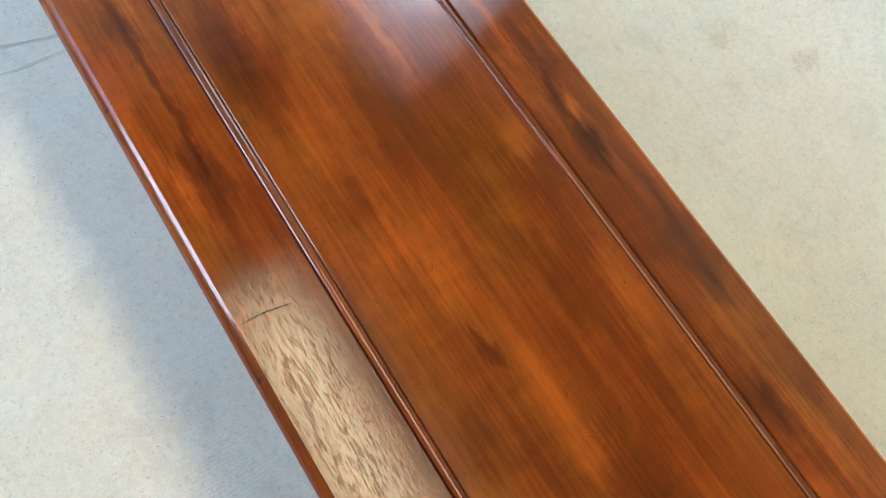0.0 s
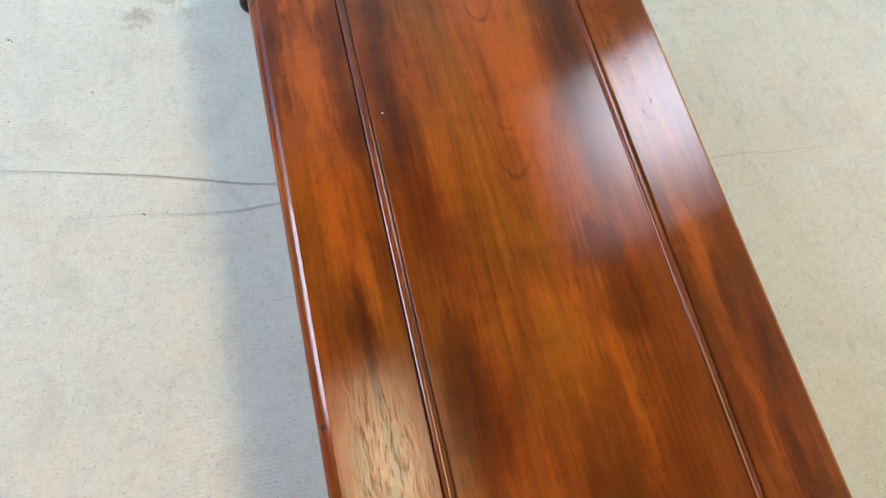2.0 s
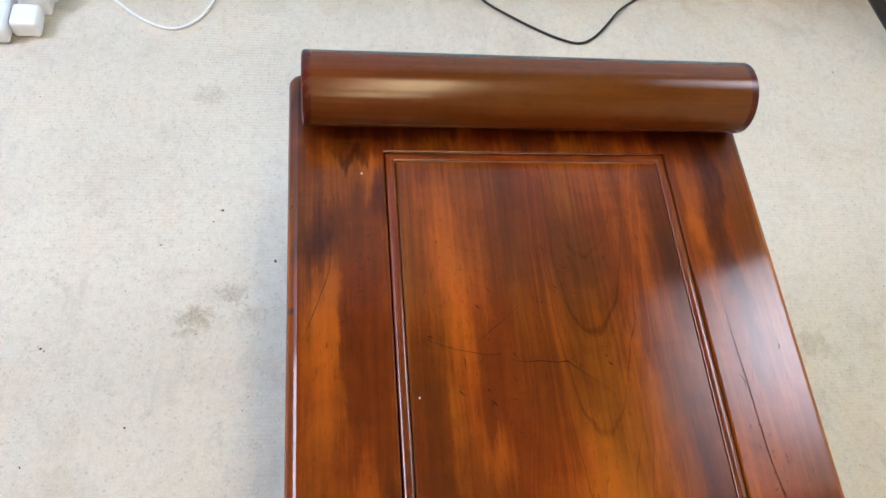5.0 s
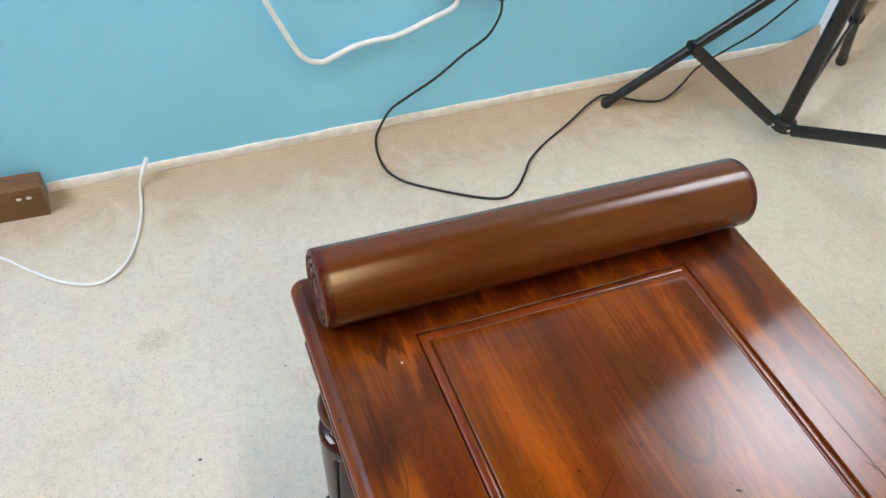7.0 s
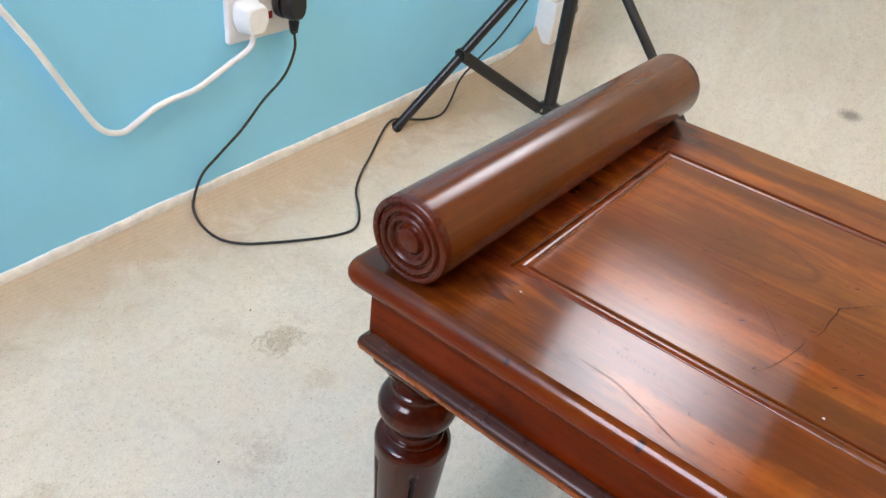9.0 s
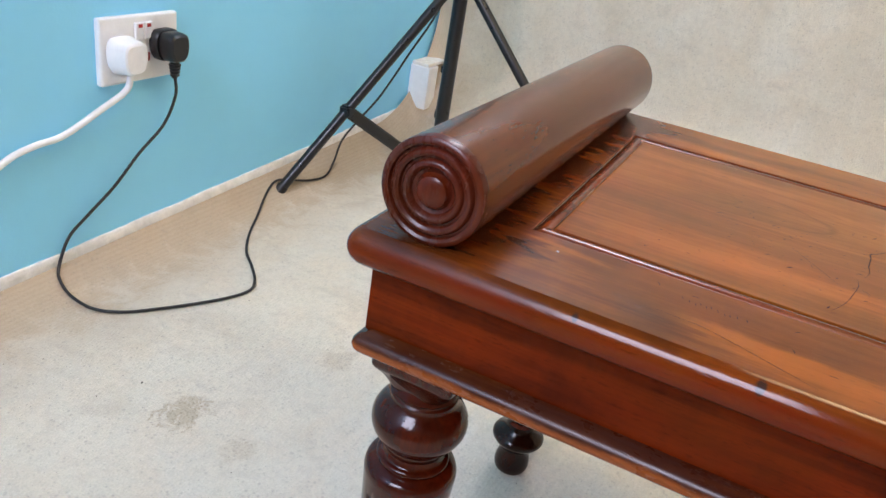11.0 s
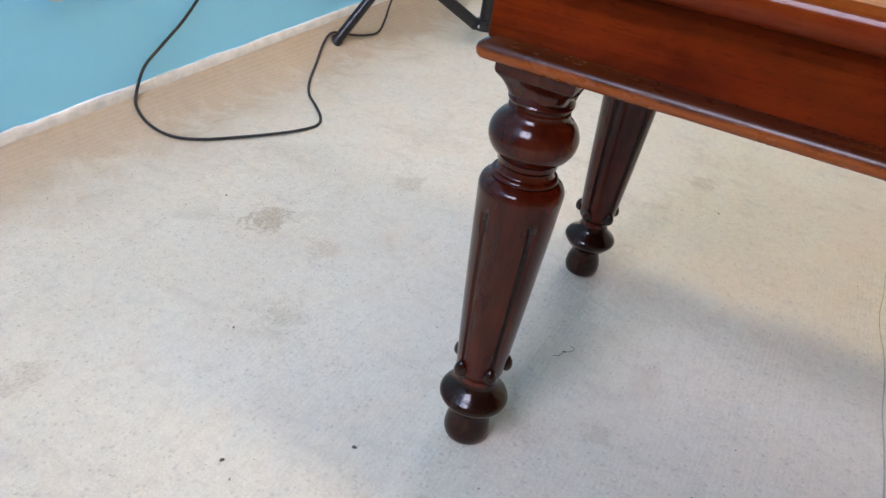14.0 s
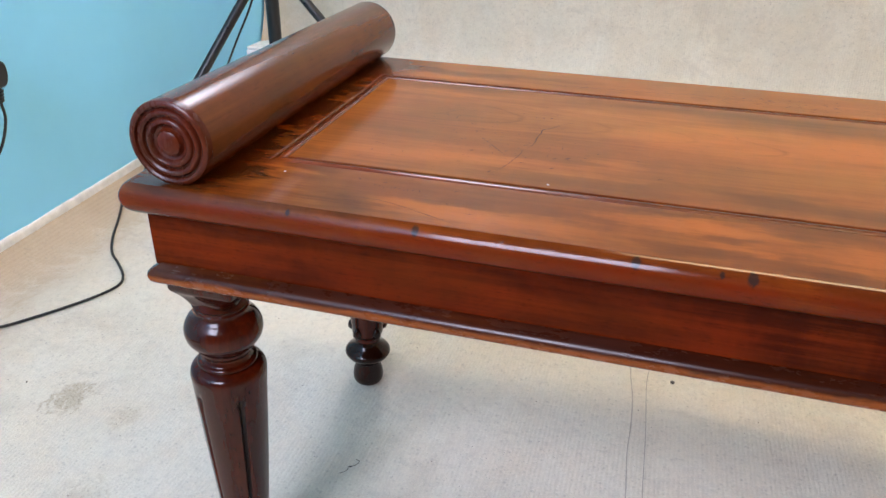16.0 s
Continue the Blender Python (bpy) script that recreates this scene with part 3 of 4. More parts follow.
def build_floor():
    bm = bmesh.new()
    us = [X0 + i * (SWEEP - X0) / 68 for i in range(68)] + [SWEEP + i * 0.02 for i in range(21)] + [SWEEP + 0.42 + i * 0.07 for i in range(22)]
    vs = [Y0 + i * (1.60 - Y0) / 84 for i in range(85)] + [1.625, 1.645, 1.66, 1.672, 1.680]
    grid = []
    for v in vs:
        row = []
        for u in us:
            x, z = sweep_point(u)
            k = max(0.0, (v - 1.615) / 0.065)
            up = strip_low(min(x, 1.1)) * k ** 1.8 
            w = max(0.0, min(1.0, (u - SWEEP) / 0.3))
            fold = 0.012 * w * (noise.noise((v * 3.1, z * 1.1, 2.0)) + 0.6 * noise.noise((v * 8.0, z * 2.0, 5.0)))
            row.append(bm.verts.new((x + fold, v + (0.01 * x if k > 0 else 0), z + up + 0.0012 * noise.noise((x * 4, v * 4, 1)) * (1 if k == 0 else 0))))
        grid.append(row)
    for a, b in zip(grid, grid[1:]):
        for i in range(len(us) - 1):
            bm.faces.new((a[i], a[i + 1], b[i + 1], b[i]))
    ob = link_mesh("floor", bm, M_CARPET, None, "pale beige ribbed felt carpet, curving up into a hanging backdrop", 60)
    return tagged(ob, "", "carpet", "", "structure")


def build_subfloor():
    ob = link_mesh("ground", boxed((X0 - 0.2, Y0 - 0.2, -0.16), (X1 + 0.2, Y1 + 0.25, -0.012)), M_CREAM, None, "plain screed slab under the carpet")
    tagged(ob, "", "floor slab", "", "structure")


def build_walls():
    bm = bmesh.new()
    xs = [X0 - 0.15, X1 + 0.2]
    vs = [bm.verts.new((x, wall_y(x) + d, z)) for d in (0, 0.15) for z in (-0.012, CEIL) for x in xs]
    for f in ((0, 1, 3, 2), (4, 6, 7, 5), (0, 4, 5, 1), (2, 3, 7, 6), (0, 2, 6, 4), (1, 5, 7, 3)):
        bm.faces.new([vs[i] for i in f])
    ob = link_mesh("wall_north", bm, M_BLUE, None, "light blue painted plaster wall above a chalky edge")
    tagged(ob, "", "wall", "", "structure")
    ob = link_mesh("wall_east", boxed((X1, Y0, -0.012), (X1 + 0.15, wall_y(X1) - 0.002, CEIL)), M_CREAM, None, "cream wall behind the hanging carpet")
    tagged(ob, "", "wall", "", "structure")
    ob = link_mesh("wall_south", boxed((X0 - 0.15, Y0 - 0.15, -0.012), (X1 + 0.15, Y0, CEIL)), M_CREAM, None, "plain cream painted wall")
    tagged(ob, "", "wall", "", "structure")
    bm = bmesh.new()
    wy0, wy1, wz0, wz1 = 0.74, 1.66, 1.25, 2.23
    box(bm, (X0 - 0.15, Y0, -0.012), (X0, wy0, CEIL))
    box(bm, (X0 - 0.15, wy1, -0.012), (X0, wall_y(X0) - 0.002, CEIL))
    box(bm, (X0 - 0.15, wy0, -0.012), (X0, wy1, wz0))
    box(bm, (X0 - 0.15, wy0, wz1), (X0, wy1, CEIL))
    ob = link_mesh("wall_west", bm, M_CREAM, None, "cream wall with a window opening")
    tagged(ob, "", "wall", "", "structure")
    win = thing("window_1", "white framed window letting in cool daylight", "window", (X0, wy0, wz0), kind="structure")
    f = bmesh.new()
    for lo, hi in (((-0.09, 0, 0), (-0.03, 0.92, 0.05)), ((-0.09, 0, 0.93), (-0.03, 0.92, 0.98)), ((-0.09, 0, 0.05), (-0.03, 0.05, 0.93)), ((-0.09, 0.87, 0.05), (-0.03, 0.92, 0.93))):
        box(f, lo, hi, 0.004, 1)
    part("window_frame", f, M_WHITE, win)
    ob = link_mesh("ceiling", boxed((X0 - 0.15, Y0 - 0.15, CEIL), (X1 + 0.2, Y1 + 0.2, CEIL + 0.12)), M_CEIL, None, "plain grey ceiling")
    tagged(ob, "", "ceiling", "", "structure")


def build_skirting():
    """The ragged white edge above the carpet, and the brown board that it ends at."""
    bm = bmesh.new()
    rows, n = [], 120
    for i in range(n + 1):
        x = -0.425 + i * (1.115 + 0.425) / n
        w = 0.0022 * noise.noise((x * 14, 0, 0)) + 0.0016 * noise.noise((x * 47, 3, 0))
        lo, hi, y = strip_low(x) - 0.004, strip_high(x) + w, wall_y(x)
        d = 0.0055 + 0.0010 * noise.noise((x * 30, 1, 7))
        rows.append([bm.verts.new((x, y - q, z)) for q, z in ((-0.004, lo), (d, lo), (d, lo + 0.6 * (hi - lo)), (d - 0.001, hi - 0.002), (d - 0.0025, hi), (-0.004, hi))])
    for a, b in zip(rows, rows[1:]):
        for k in range(5):
            bm.faces.new((a[k], a[k + 1], b[k + 1], b[k]))
    bm.faces.new(rows[0][::-1])
    bm.faces.new(rows[-1])
    ob = link_mesh("trim", bm, M_STRIP, None, "ragged chalky white edge along the foot of the blue wall", 50)
    tagged(ob, "", "skirting", "", "structure")
    base = link_mesh("baseboard", boxed((X0, wall_y(-0.43) - 0.040, 0.0), (-0.427, wall_y(-0.43) - 0.003, 0.060), 0.002), M_BROWN, None, "brown wooden skirting board with two pale nail heads")
    tagged(base, "", "skirting", "", "structure")
    for x in (-0.447, -0.460):
        b = bmesh.new()
        bmesh.ops.create_uvsphere(b, u_segments=8, v_segments=5, radius=0.003)
        for v in b.verts:
            v.co = Vector((v.co.x * 1.3 + x, v.co.y * 0.3 + wall_y(-0.43) - 0.040, v.co.z + 0.043))
        part("nail_head", b, M_SPECK, base)


build_floor()
build_subfloor()
build_walls()
build_skirting()

# ---- lamps ----


def build_ceiling_light():
    lamp = thing("ceiling_light", "wide white ceiling light with a warm glowing diffuser", "ceiling light", (0.125, 0.03, CEIL))
    f = bmesh.new()
    for lo, hi in (((-0.195, -0.85, -0.05), (-0.175, 0.85, 0)), ((0.175, -0.85, -0.05), (0.195, 0.85, 0)), ((-0.175, -0.85, -0.05), (0.175, -0.82, 0)), ((-0.175, 0.82, -0.05), (0.175, 0.85, 0))):
        box(f, lo, hi, 0.002, 1)
    part("frame", f, M_WHITE, lamp)
    part("diffuser", boxed((-0.174, -0.819, -0.042), (0.174, 0.819, -0.036)), M_TUBE, lamp, "warm glowing plastic diffuser")
    tagged(lamp, "", "", "row of ceiling lights")
    # a second, unseen light added farther back as warm fill
    copy_thing(lamp, pose(0.125, -1.70, CEIL))


def build_light_stand():
    """A black tripod stand that carries a softbox."""
    px, py, ztop = 0.836, 1.500, 0.392
    stand = thing("light_stand", "black metal tripod light stand beside the blue wall", "light stand", (px, py, 0))
    q = lambda x, y, z: Vector((x - px, y - py, z))  # noqa: E731
    part("pole", tube(bmesh.new(), [q(px, py, z) for z in (0.036, 0.43)], 0.0135, 20), M_BLACK, stand, "", 40)
    part("upper_pole", tube(bmesh.new(), [q(px, py, z) for z in (0.43, 1.57)], 0.0110, 16), M_BLACK, stand, "", 40)
    part("collar", lathe(bmesh.new(), [(0.0135, ztop - 0.022), (0.024, ztop - 0.016), (0.024, ztop + 0.026), (0.0135, ztop + 0.034)], 24), M_BLACK, stand, "", 40)
    part("hub", lathe(bmesh.new(), [(0.008, 0.024), (0.021, 0.027), (0.021, 0.046), (0.0140, 0.050)], 20), M_BLACK, stand, "", 40)
    for fx, fy, fz in ((0.535, 1.668, 0.006), (0.845, 1.130, 0.006), (1.060, 1.612, 0.068)):
        foot = q(fx, fy, fz)
        d = Vector((foot.x, foot.y, 0)).normalized()
        top = d * 0.022 + Vector((0, 0, ztop))
        leg = part("leg", tube(bmesh.new(), [foot, top], 0.0092, 14), M_BLACK, stand, "", 40)
        part("foot_cap", tube(bmesh.new(), [foot, foot.lerp(top, 0.05)], 0.0106, 14), M_BLACK_CABLE, leg, "", 40)
        joint = foot.lerp(top, 0.405)
        hub = d * 0.020 + Vector((0, 0, 0.036))
        brace = part("brace", tube(bmesh.new(), [hub, joint], 0.0115, 8, 0.30, d.cross(Vector((0, 0, 1)))), M_BLACK, stand)
        side = d.cross(Vector((0, 0, 1)))
        for p in (hub, joint):
            for sgn in (-1, 1):
                b = bmesh.new()
                bmesh.ops.create_uvsphere(b, u_segments=10, v_segments=6, radius=0.0036)
                bmesh.ops.translate(b, verts=b.verts, vec=p + sgn * side * 0.006)
                part("rivet", b, M_STEEL, brace)
        b = bmesh.new()
        bmesh.ops.create_cube(b, size=0.022)
        bmesh.ops.bevel(b, geom=list(b.edges), offset=0.004, segments=2, affect="EDGES")
        bmesh.ops.translate(b, verts=b.verts, vec=joint)
        part("bracket", b, M_BLACK, leg)
    # softbox
    head = thing("softbox", "square black softbox with a glowing white front cloth", "softbox", (0, 0, 0))
    m = Matrix(((0.747, 0.0, 0.664, 0.86), (0.0, 1.0, 0.0, 1.16), (-0.664, 0.0, 0.747, 1.455), (0, 0, 0, 1)))
    b = bmesh.new()
    box(b, (-0.29, -0.30, -0.004), (0.33, 0.235, 0.0))
    cloth = part("front_cloth", b, M_SOFT, head, "glowing white diffusing cloth")
    cloth.matrix_basis = m
    b = bmesh.new()
    rim = [b.verts.new(m @ Vector((x, y, 0.004))) for x, y in ((-0.30, -0.31), (0.34, -0.31), (0.34, 0.245), (-0.30, 0.245))]
    back = [b.verts.new(m @ Vector((sx * 0.08, sy * 0.08, 0.22))) for sx, sy in ((-1, -1), (1, -1), (1, 1), (-1, 1))]
    for i in range(4):
        b.faces.new((rim[i], rim[(i + 1) % 4], back[(i + 1) % 4], back[i]))
    b.faces.new(back)
    b.faces.new(rim[::-1])
    part("body", b, M_BLACK_CABLE, head, "black cloth body")
    part("arm", tube(bmesh.new(), [Vector((px, py, 1.56)), m @ Vector((0, 0, 0.215))], 0.011, 12), M_BLACK, head)


build_ceiling_light()
build_light_stand()

# ---- the bench ----
GX0, GX1, GY0, GY1 = -0.1150, 0.1180, -0.37, 0.9985
XC, HALF = (XL + XR) / 2, (XR - XL) / 2


def rise(x):
    """The top leans a little to one side."""
    return 0.0045 * (x - XL) / (XR - XL)


def rounded(bm, x0, x1, y0, y1, z, radius=0.0, corner=5):
    """A level rectangle with rounded corners."""
    r = max(radius, 0.0004)
    ring = []
    for cx, cy, a0 in ((x1 - r, y1 - r, 0), (x0 + r, y1 - r, 90), (x0 + r, y0 + r, 180), (x1 - r, y0 + r, 270)):
        for k in range(corner + 1):
            a = radians(a0 + 90 * k / corner)
            px, py = cx + r * math.cos(a), cy + r * math.sin(a)
            lift = rise(px) if z > 0.36 else 0.0
            ring.append(bm.verts.new((px, py, z + lift)))
    return ring


def rect_loop(bm, inset, z, radius=0.0):
    """The bench's outline, inset."""
    return rounded(bm, XL + inset, XR - inset, YB + inset, YE - inset, z, radius)


def groove_loop(bm, inset, z, radius=0.001):
    """The panel's outline, inset."""
    return rounded(bm, GX0 + inset, GX1 - inset, GY0 + inset, GY1 - inset, z, radius)


def skin(bm, loops, first=False, last=False):
    for a, b in zip(loops, loops[1:]):
        n = len(a)
        for k in range(n):
            bm.faces.new((a[k], a[(k + 1) % n], b[(k + 1) % n], b[k]))
    if first:
        bm.faces.new(loops[0][::-1])
    if last:
        bm.faces.new(loops[-1])


def turned_leg():
    """Profile of the leg, from the floor up."""
    foot = sampled([(0.0130, 0.000), (0.0172, 0.003), (0.0190, 0.0100), (0.0180, 0.0185), (0.0158, 0.0260), (0.0152, 0.0310)], 4)
    disc = sampled([(0.0162, 0.0325), (0.0212, 0.0365), (0.0258, 0.0420), (0.0280, 0.0465), (0.0262, 0.0508), (0.0208, 0.0555), (0.0168, 0.0600), (0.0150, 0.0645)], 4)
    neck = [(0.0143, 0.066), (0.0146, 0.070), (0.0178, 0.0735), (0.0190, 0.076)]
    taper = [(0.0189 + 0.0104 * ((z - 0.078) / 0.154) ** 0.85, z) for z in (0.0785, 0.082, 0.086, 0.090, 0.094, 0.100, 0.115, 0.130, 0.145, 0.160, 0.175, 0.190, 0.205, 0.212, 0.216, 0.219, 0.2215, 0.224, 0.230, 0.232)]
    shoulder = sampled([(0.0294, 0.2335), (0.0295, 0.238), (0.0278, 0.2425), (0.0232, 0.2455)], 3)
    ring = sampled([(0.0222, 0.2458), (0.0232, 0.2475), (0.0222, 0.2495), (0.0200, 0.2502), (0.0190, 0.2525), (0.0186, 0.2545), (0.0196, 0.2562)], 3)
    ball = [(max(0.0204, 0.0298 * math.cos(a)), 0.2765 + 0.0215 * math.sin(a)) for a in (radians(-62 + 124 * k / 15) for k in range(16))]
    top = [(0.0192, 0.2966), (0.0192, 0.2985), (0.0210, 0.2992), (0.0216, 0.3005), (0.0210, 0.3016), (0.0216, 0.3022), (0.0210, 0.3040), (0.0200, 0.3062)]
    return foot + disc + neck + taper + shoulder + ring + ball + top


FLUTES = 5


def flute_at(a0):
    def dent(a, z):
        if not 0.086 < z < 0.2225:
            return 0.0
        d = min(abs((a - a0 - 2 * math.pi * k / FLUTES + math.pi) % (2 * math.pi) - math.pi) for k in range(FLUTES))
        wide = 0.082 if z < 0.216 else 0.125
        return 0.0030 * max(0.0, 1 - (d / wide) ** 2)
    return dent


def build_leg(parent, x, y, turn):
    a0 = radians(turn)
    bm = lathe(bmesh.new(), turned_leg(), 150, (0, 0, 0), flute_at(a0))
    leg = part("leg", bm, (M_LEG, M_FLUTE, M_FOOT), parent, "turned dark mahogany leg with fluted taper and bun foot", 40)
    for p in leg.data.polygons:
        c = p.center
        # foot and disc take the darker mahogany
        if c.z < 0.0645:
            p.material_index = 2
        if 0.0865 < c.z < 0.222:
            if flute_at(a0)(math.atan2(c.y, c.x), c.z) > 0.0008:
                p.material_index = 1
    leg.location = (x, y, 0)
    leg.rotation_euler = (radians(0.9), 0, 0)
    for k in range(FLUTES):
        a = a0 + 2 * math.pi * k / FLUTES
        b = bmesh.new()
        bmesh.ops.create_uvsphere(b, u_segments=12, v_segments=8, radius=0.0054)
        for v in b.verts:  # a drop, heavier below
            v.co = Vector((v.co.x * (1.0 - 40 * v.co.z), v.co.y * (1.0 - 40 * v.co.z), v.co.z * 1.35))
        bmesh.ops.translate(b, verts=b.verts, vec=(0.0204 * math.cos(a), 0.0198 * math.sin(a), 0.0815))
        part("button", b, M_FOOT, leg, "", 60)
    cap = bmesh.new()
    loops = []
    for h, z, rad in ((0.0185, 0.3028, 0.012), (0.0196, 0.3040, 0.011), (0.0200, 0.3060, 0.010), (0.0206, 0.3085, 0.008), (0.0216, 0.3112, 0.006), (0.0230, 0.3138, 0.005), (0.0246, 0.3160, 0.004), (0.0256, 0.3175, 0.003), (0.0260, 0.3195, 0.002), (0.0260, 0.3245, 0.002)):
        loops.append(rounded(cap, -h, h, -h, h, z, rad))
    skin(cap, loops, True, True)
    part("block", cap, M_LEG, leg, "", 50)
    return leg


def ribbon(bm, pts, width, z, steps=5):
    """A thin uneven flat line on a level surface."""
    line = smooth_path([(x, y, z) for x, y in pts], steps)
    left, right = [], []
    for i, p in enumerate(line):
        d = line[min(i + 1, len(line) - 1)] - line[max(i - 1, 0)]
        s = Vector((-d.y, d.x, 0)).normalized() * width * (0.55 + 0.6 * abs(noise.noise((p.x * 90, p.y * 90, 3)))) * min(1.0, 0.25 + 3.0 * min(i, len(line) - 1 - i) / len(line))
        p = Vector((p.x, p.y, p.z + (rise(p.x) if p.z > 0.36 else 0.0)))
        left.append(bm.verts.new(p + s))
        right.append(bm.verts.new(p - s))
    for i in range(len(line) - 1):
        bm.faces.new((left[i], left[i + 1], right[i + 1], right[i]))


def build_bench():
    bench = thing("hall_bench", "polished mahogany hall bench with turned legs and a rolled bolster end", "bench")
    # border with bullnose edge
    bm = bmesh.new()
    r = 0.01155
    zc = TOP - r * math.sin(radians(70))
    loops = [rect_loop(bm, 0.030, zc - r, 0.004), rect_loop(bm, r + 0.002, zc - r, 0.006)]
    for k in range(21):
        a = radians(-90 + 160 * k / 20)
        i = r - r * math.cos(a)
        loops.append(rect_loop(bm, i, zc + r * math.sin(a), 0.010 - i * 0.5))
    loops += [rect_loop(bm, 0.0080, TOP, 0.0060), rect_loop(bm, 0.020, TOP, 0.004), groove_loop(bm, -0.0030, TOP), groove_loop(bm, -0.0012, TOP), groove_loop(bm, -0.0004, TOP - 0.0005), groove_loop(bm, 0, TOP - 0.004)]
    skin(bm, loops, True)
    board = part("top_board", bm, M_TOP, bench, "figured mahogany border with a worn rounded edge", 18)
    # bead between border and panel
    bm = bmesh.new()
    loops = [groove_loop(bm, i, TOP + z) for i, z in ((0.0010, -0.004), (0.0010, -0.0014), (0.0015, -0.0007), (0.0027, -0.0002), (0.0046, 0.0001), (0.0065, -0.0002), (0.0077, -0.0007), (0.0082, -0.0014), (0.0082, -0.004))]
    skin(bm, loops)
    part("bead", bm, M_BEAD, bench, "rounded bead framing the panel between dark grooves", 60)
    bm = bmesh.new()
    loops = [groove_loop(bm, 0.0090, TOP - 0.004), groove_loop(bm, 0.0091, TOP - 0.0008), groove_loop(bm, 0.0098, TOP - 0.0002), groove_loop(bm, 0.012, TOP - 0.0002)]
    skin(bm, loops, True, True)
    panel = part("centre_panel", bm, M_PANEL, bench, "flame-figured mahogany panel with fine cracks", 30)
    zt = TOP + 0.0002
    crack = bmesh.new()
    ribbon(crack, ((-0.034, 0.825), (-0.024, 0.8225), (-0.014, 0.823), (0.000, 0.8215), (0.007, 0.822), (0.011, 0.818), (0.018, 0.813), (0.029, 0.804)), 0.00042, zt, 2)
    ribbon(crack, ((-0.040, 0.829), (-0.049, 0.8285), (-0.062, 0.831), (-0.078, 0.835), (-0.094, 0.842)), 0.00030, zt, 2)
    part("crack", crack, M_CRACK, panel)
    crack = bmesh.new()
    ribbon(crack, ((-0.021, 0.867), (-0.033, 0.857), (-0.048, 0.845), (-0.059, 0.836)), 0.00020, zt, 2)
    part("crack", crack, M_CRACK, panel)
    crack = bmesh.new()
    ribbon(crack, ((-0.157, 0.920), (-0.158, 0.906), (-0.159, 0.895), (-0.166, 0.874), (-0.172, 0.858), (-0.177, 0.844)), 0.00026, zt + 0.0002)
    part("crack", crack, M_CRACK, board)
    crack = bmesh.new()
    ribbon(crack, ((-0.179, 0.100), (-0.160, 0.100), (-0.141, 0.097)), 0.00045, zt + 0.0002)
    part("crack", crack, M_CRACK, board)
    crack = bmesh.new()
    ribbon(crack, ((0.136, 0.870), (0.136, 0.841), (0.138, 0.803), (0.140, 0.748), (0.145, 0.708), (0.145, 0.666), (0.142, 0.614)), 0.00030, zt + 0.0002)
    part("crack", crack, M_CRACK, board)
    rnd = random.Random(4)
    dents = bmesh.new()
    for _ in range(70):
        x, y = rnd.uniform(-0.10, 0.10), rnd.uniform(-0.2, 0.97)
        a, n = rnd.gauss(1.35, 0.5), rnd.uniform(0.0015, 0.007)
        ribbon(dents, ((x, y), (x + 0.5 * n * math.cos(a), y + 0.5 * n * math.sin(a)), (x + n * math.cos(a + 0.2), y + n * math.sin(a + 0.2))), rnd.uniform(0.00012, 0.00030), zt)
    for _ in range(55):
        x, y = rnd.choice((rnd.uniform(XL + 0.02, -0.12), rnd.uniform(0.125, XR - 0.02))), rnd.uniform(-0.2, 0.98)
        a, n = rnd.gauss(1.5, 0.6), rnd.uniform(0.0012, 0.006)
        ribbon(dents, ((x, y), (x + 0.5 * n * math.cos(a), y + 0.5 * n * math.sin(a)), (x + n * math.cos(a + 0.2), y + n * math.sin(a + 0.2))), rnd.uniform(0.00012, 0.00030), zt + 0.0002)
    for _ in range(190):
        x, y = rnd.gauss(-0.020, 0.042), rnd.gauss(0.855, 0.045)
        if -0.10 < x < 0.10 and y < 0.98:
            a, n = rnd.gauss(2.3, 0.7), rnd.choice((0.0008, 0.0012, 0.0018, 0.0025, 0.0040))
            ribbon(dents, ((x, y), (x + 0.5 * n * math.cos(a), y + 0.5 * n * math.sin(a)), (x + n * math.cos(a + 0.15), y + n * math.sin(a + 0.15))), rnd.uniform(0.00008, 0.00022), zt)
    # deeper bruises in the panel, and a row of nicks along the border
    for x, y, n in ((0.000, 0.912, 5), (0.006, 0.879, 3), (-0.012, 0.871, 2), (0.002, 0.862, 2), (-0.011, 0.856, 2), (-0.054, 0.865, 4), (-0.045, 0.878, 4), (0.020, 0.904, 3), (0.033, 0.903, 3), (-0.049, 0.794, 5), (-0.052, 0.803, 3), (0.036, 0.825, 3), (0.038, 0.819, 4), (-0.048, 0.840, 2), (-0.090, 0.843, 4), (-0.031, 0.828, 4), (-0.059, 0.938, 2), (-0.075, 0.936, 2), (-0.080, 0.918, 3), (0.005, 0.876, 2), (-0.071, 0.802, 4), (-0.067, 0.825, 3)):
        a = rnd.gauss(2.2, 0.3)
        d = Vector((math.cos(a), math.sin(a))) * 0.00055 * n
        ribbon(dents, ((x - d.x, y - d.y), (x + 0.0002, y), (x + d.x, y + d.y)), 0.00024 + 0.00007 * n, zt + 0.0001, 2)
    for i in range(12):
        x, y = -0.1360 - 0.0002 * i + rnd.gauss(0, 0.0012), 0.910 - 0.0029 * i + rnd.gauss(0, 0.0006)
        ribbon(dents, ((x - 0.0014, y - 0.0003), (x, y), (x + 0.0014, y + 0.0004)), 0.00026, zt + 0.0003, 2)
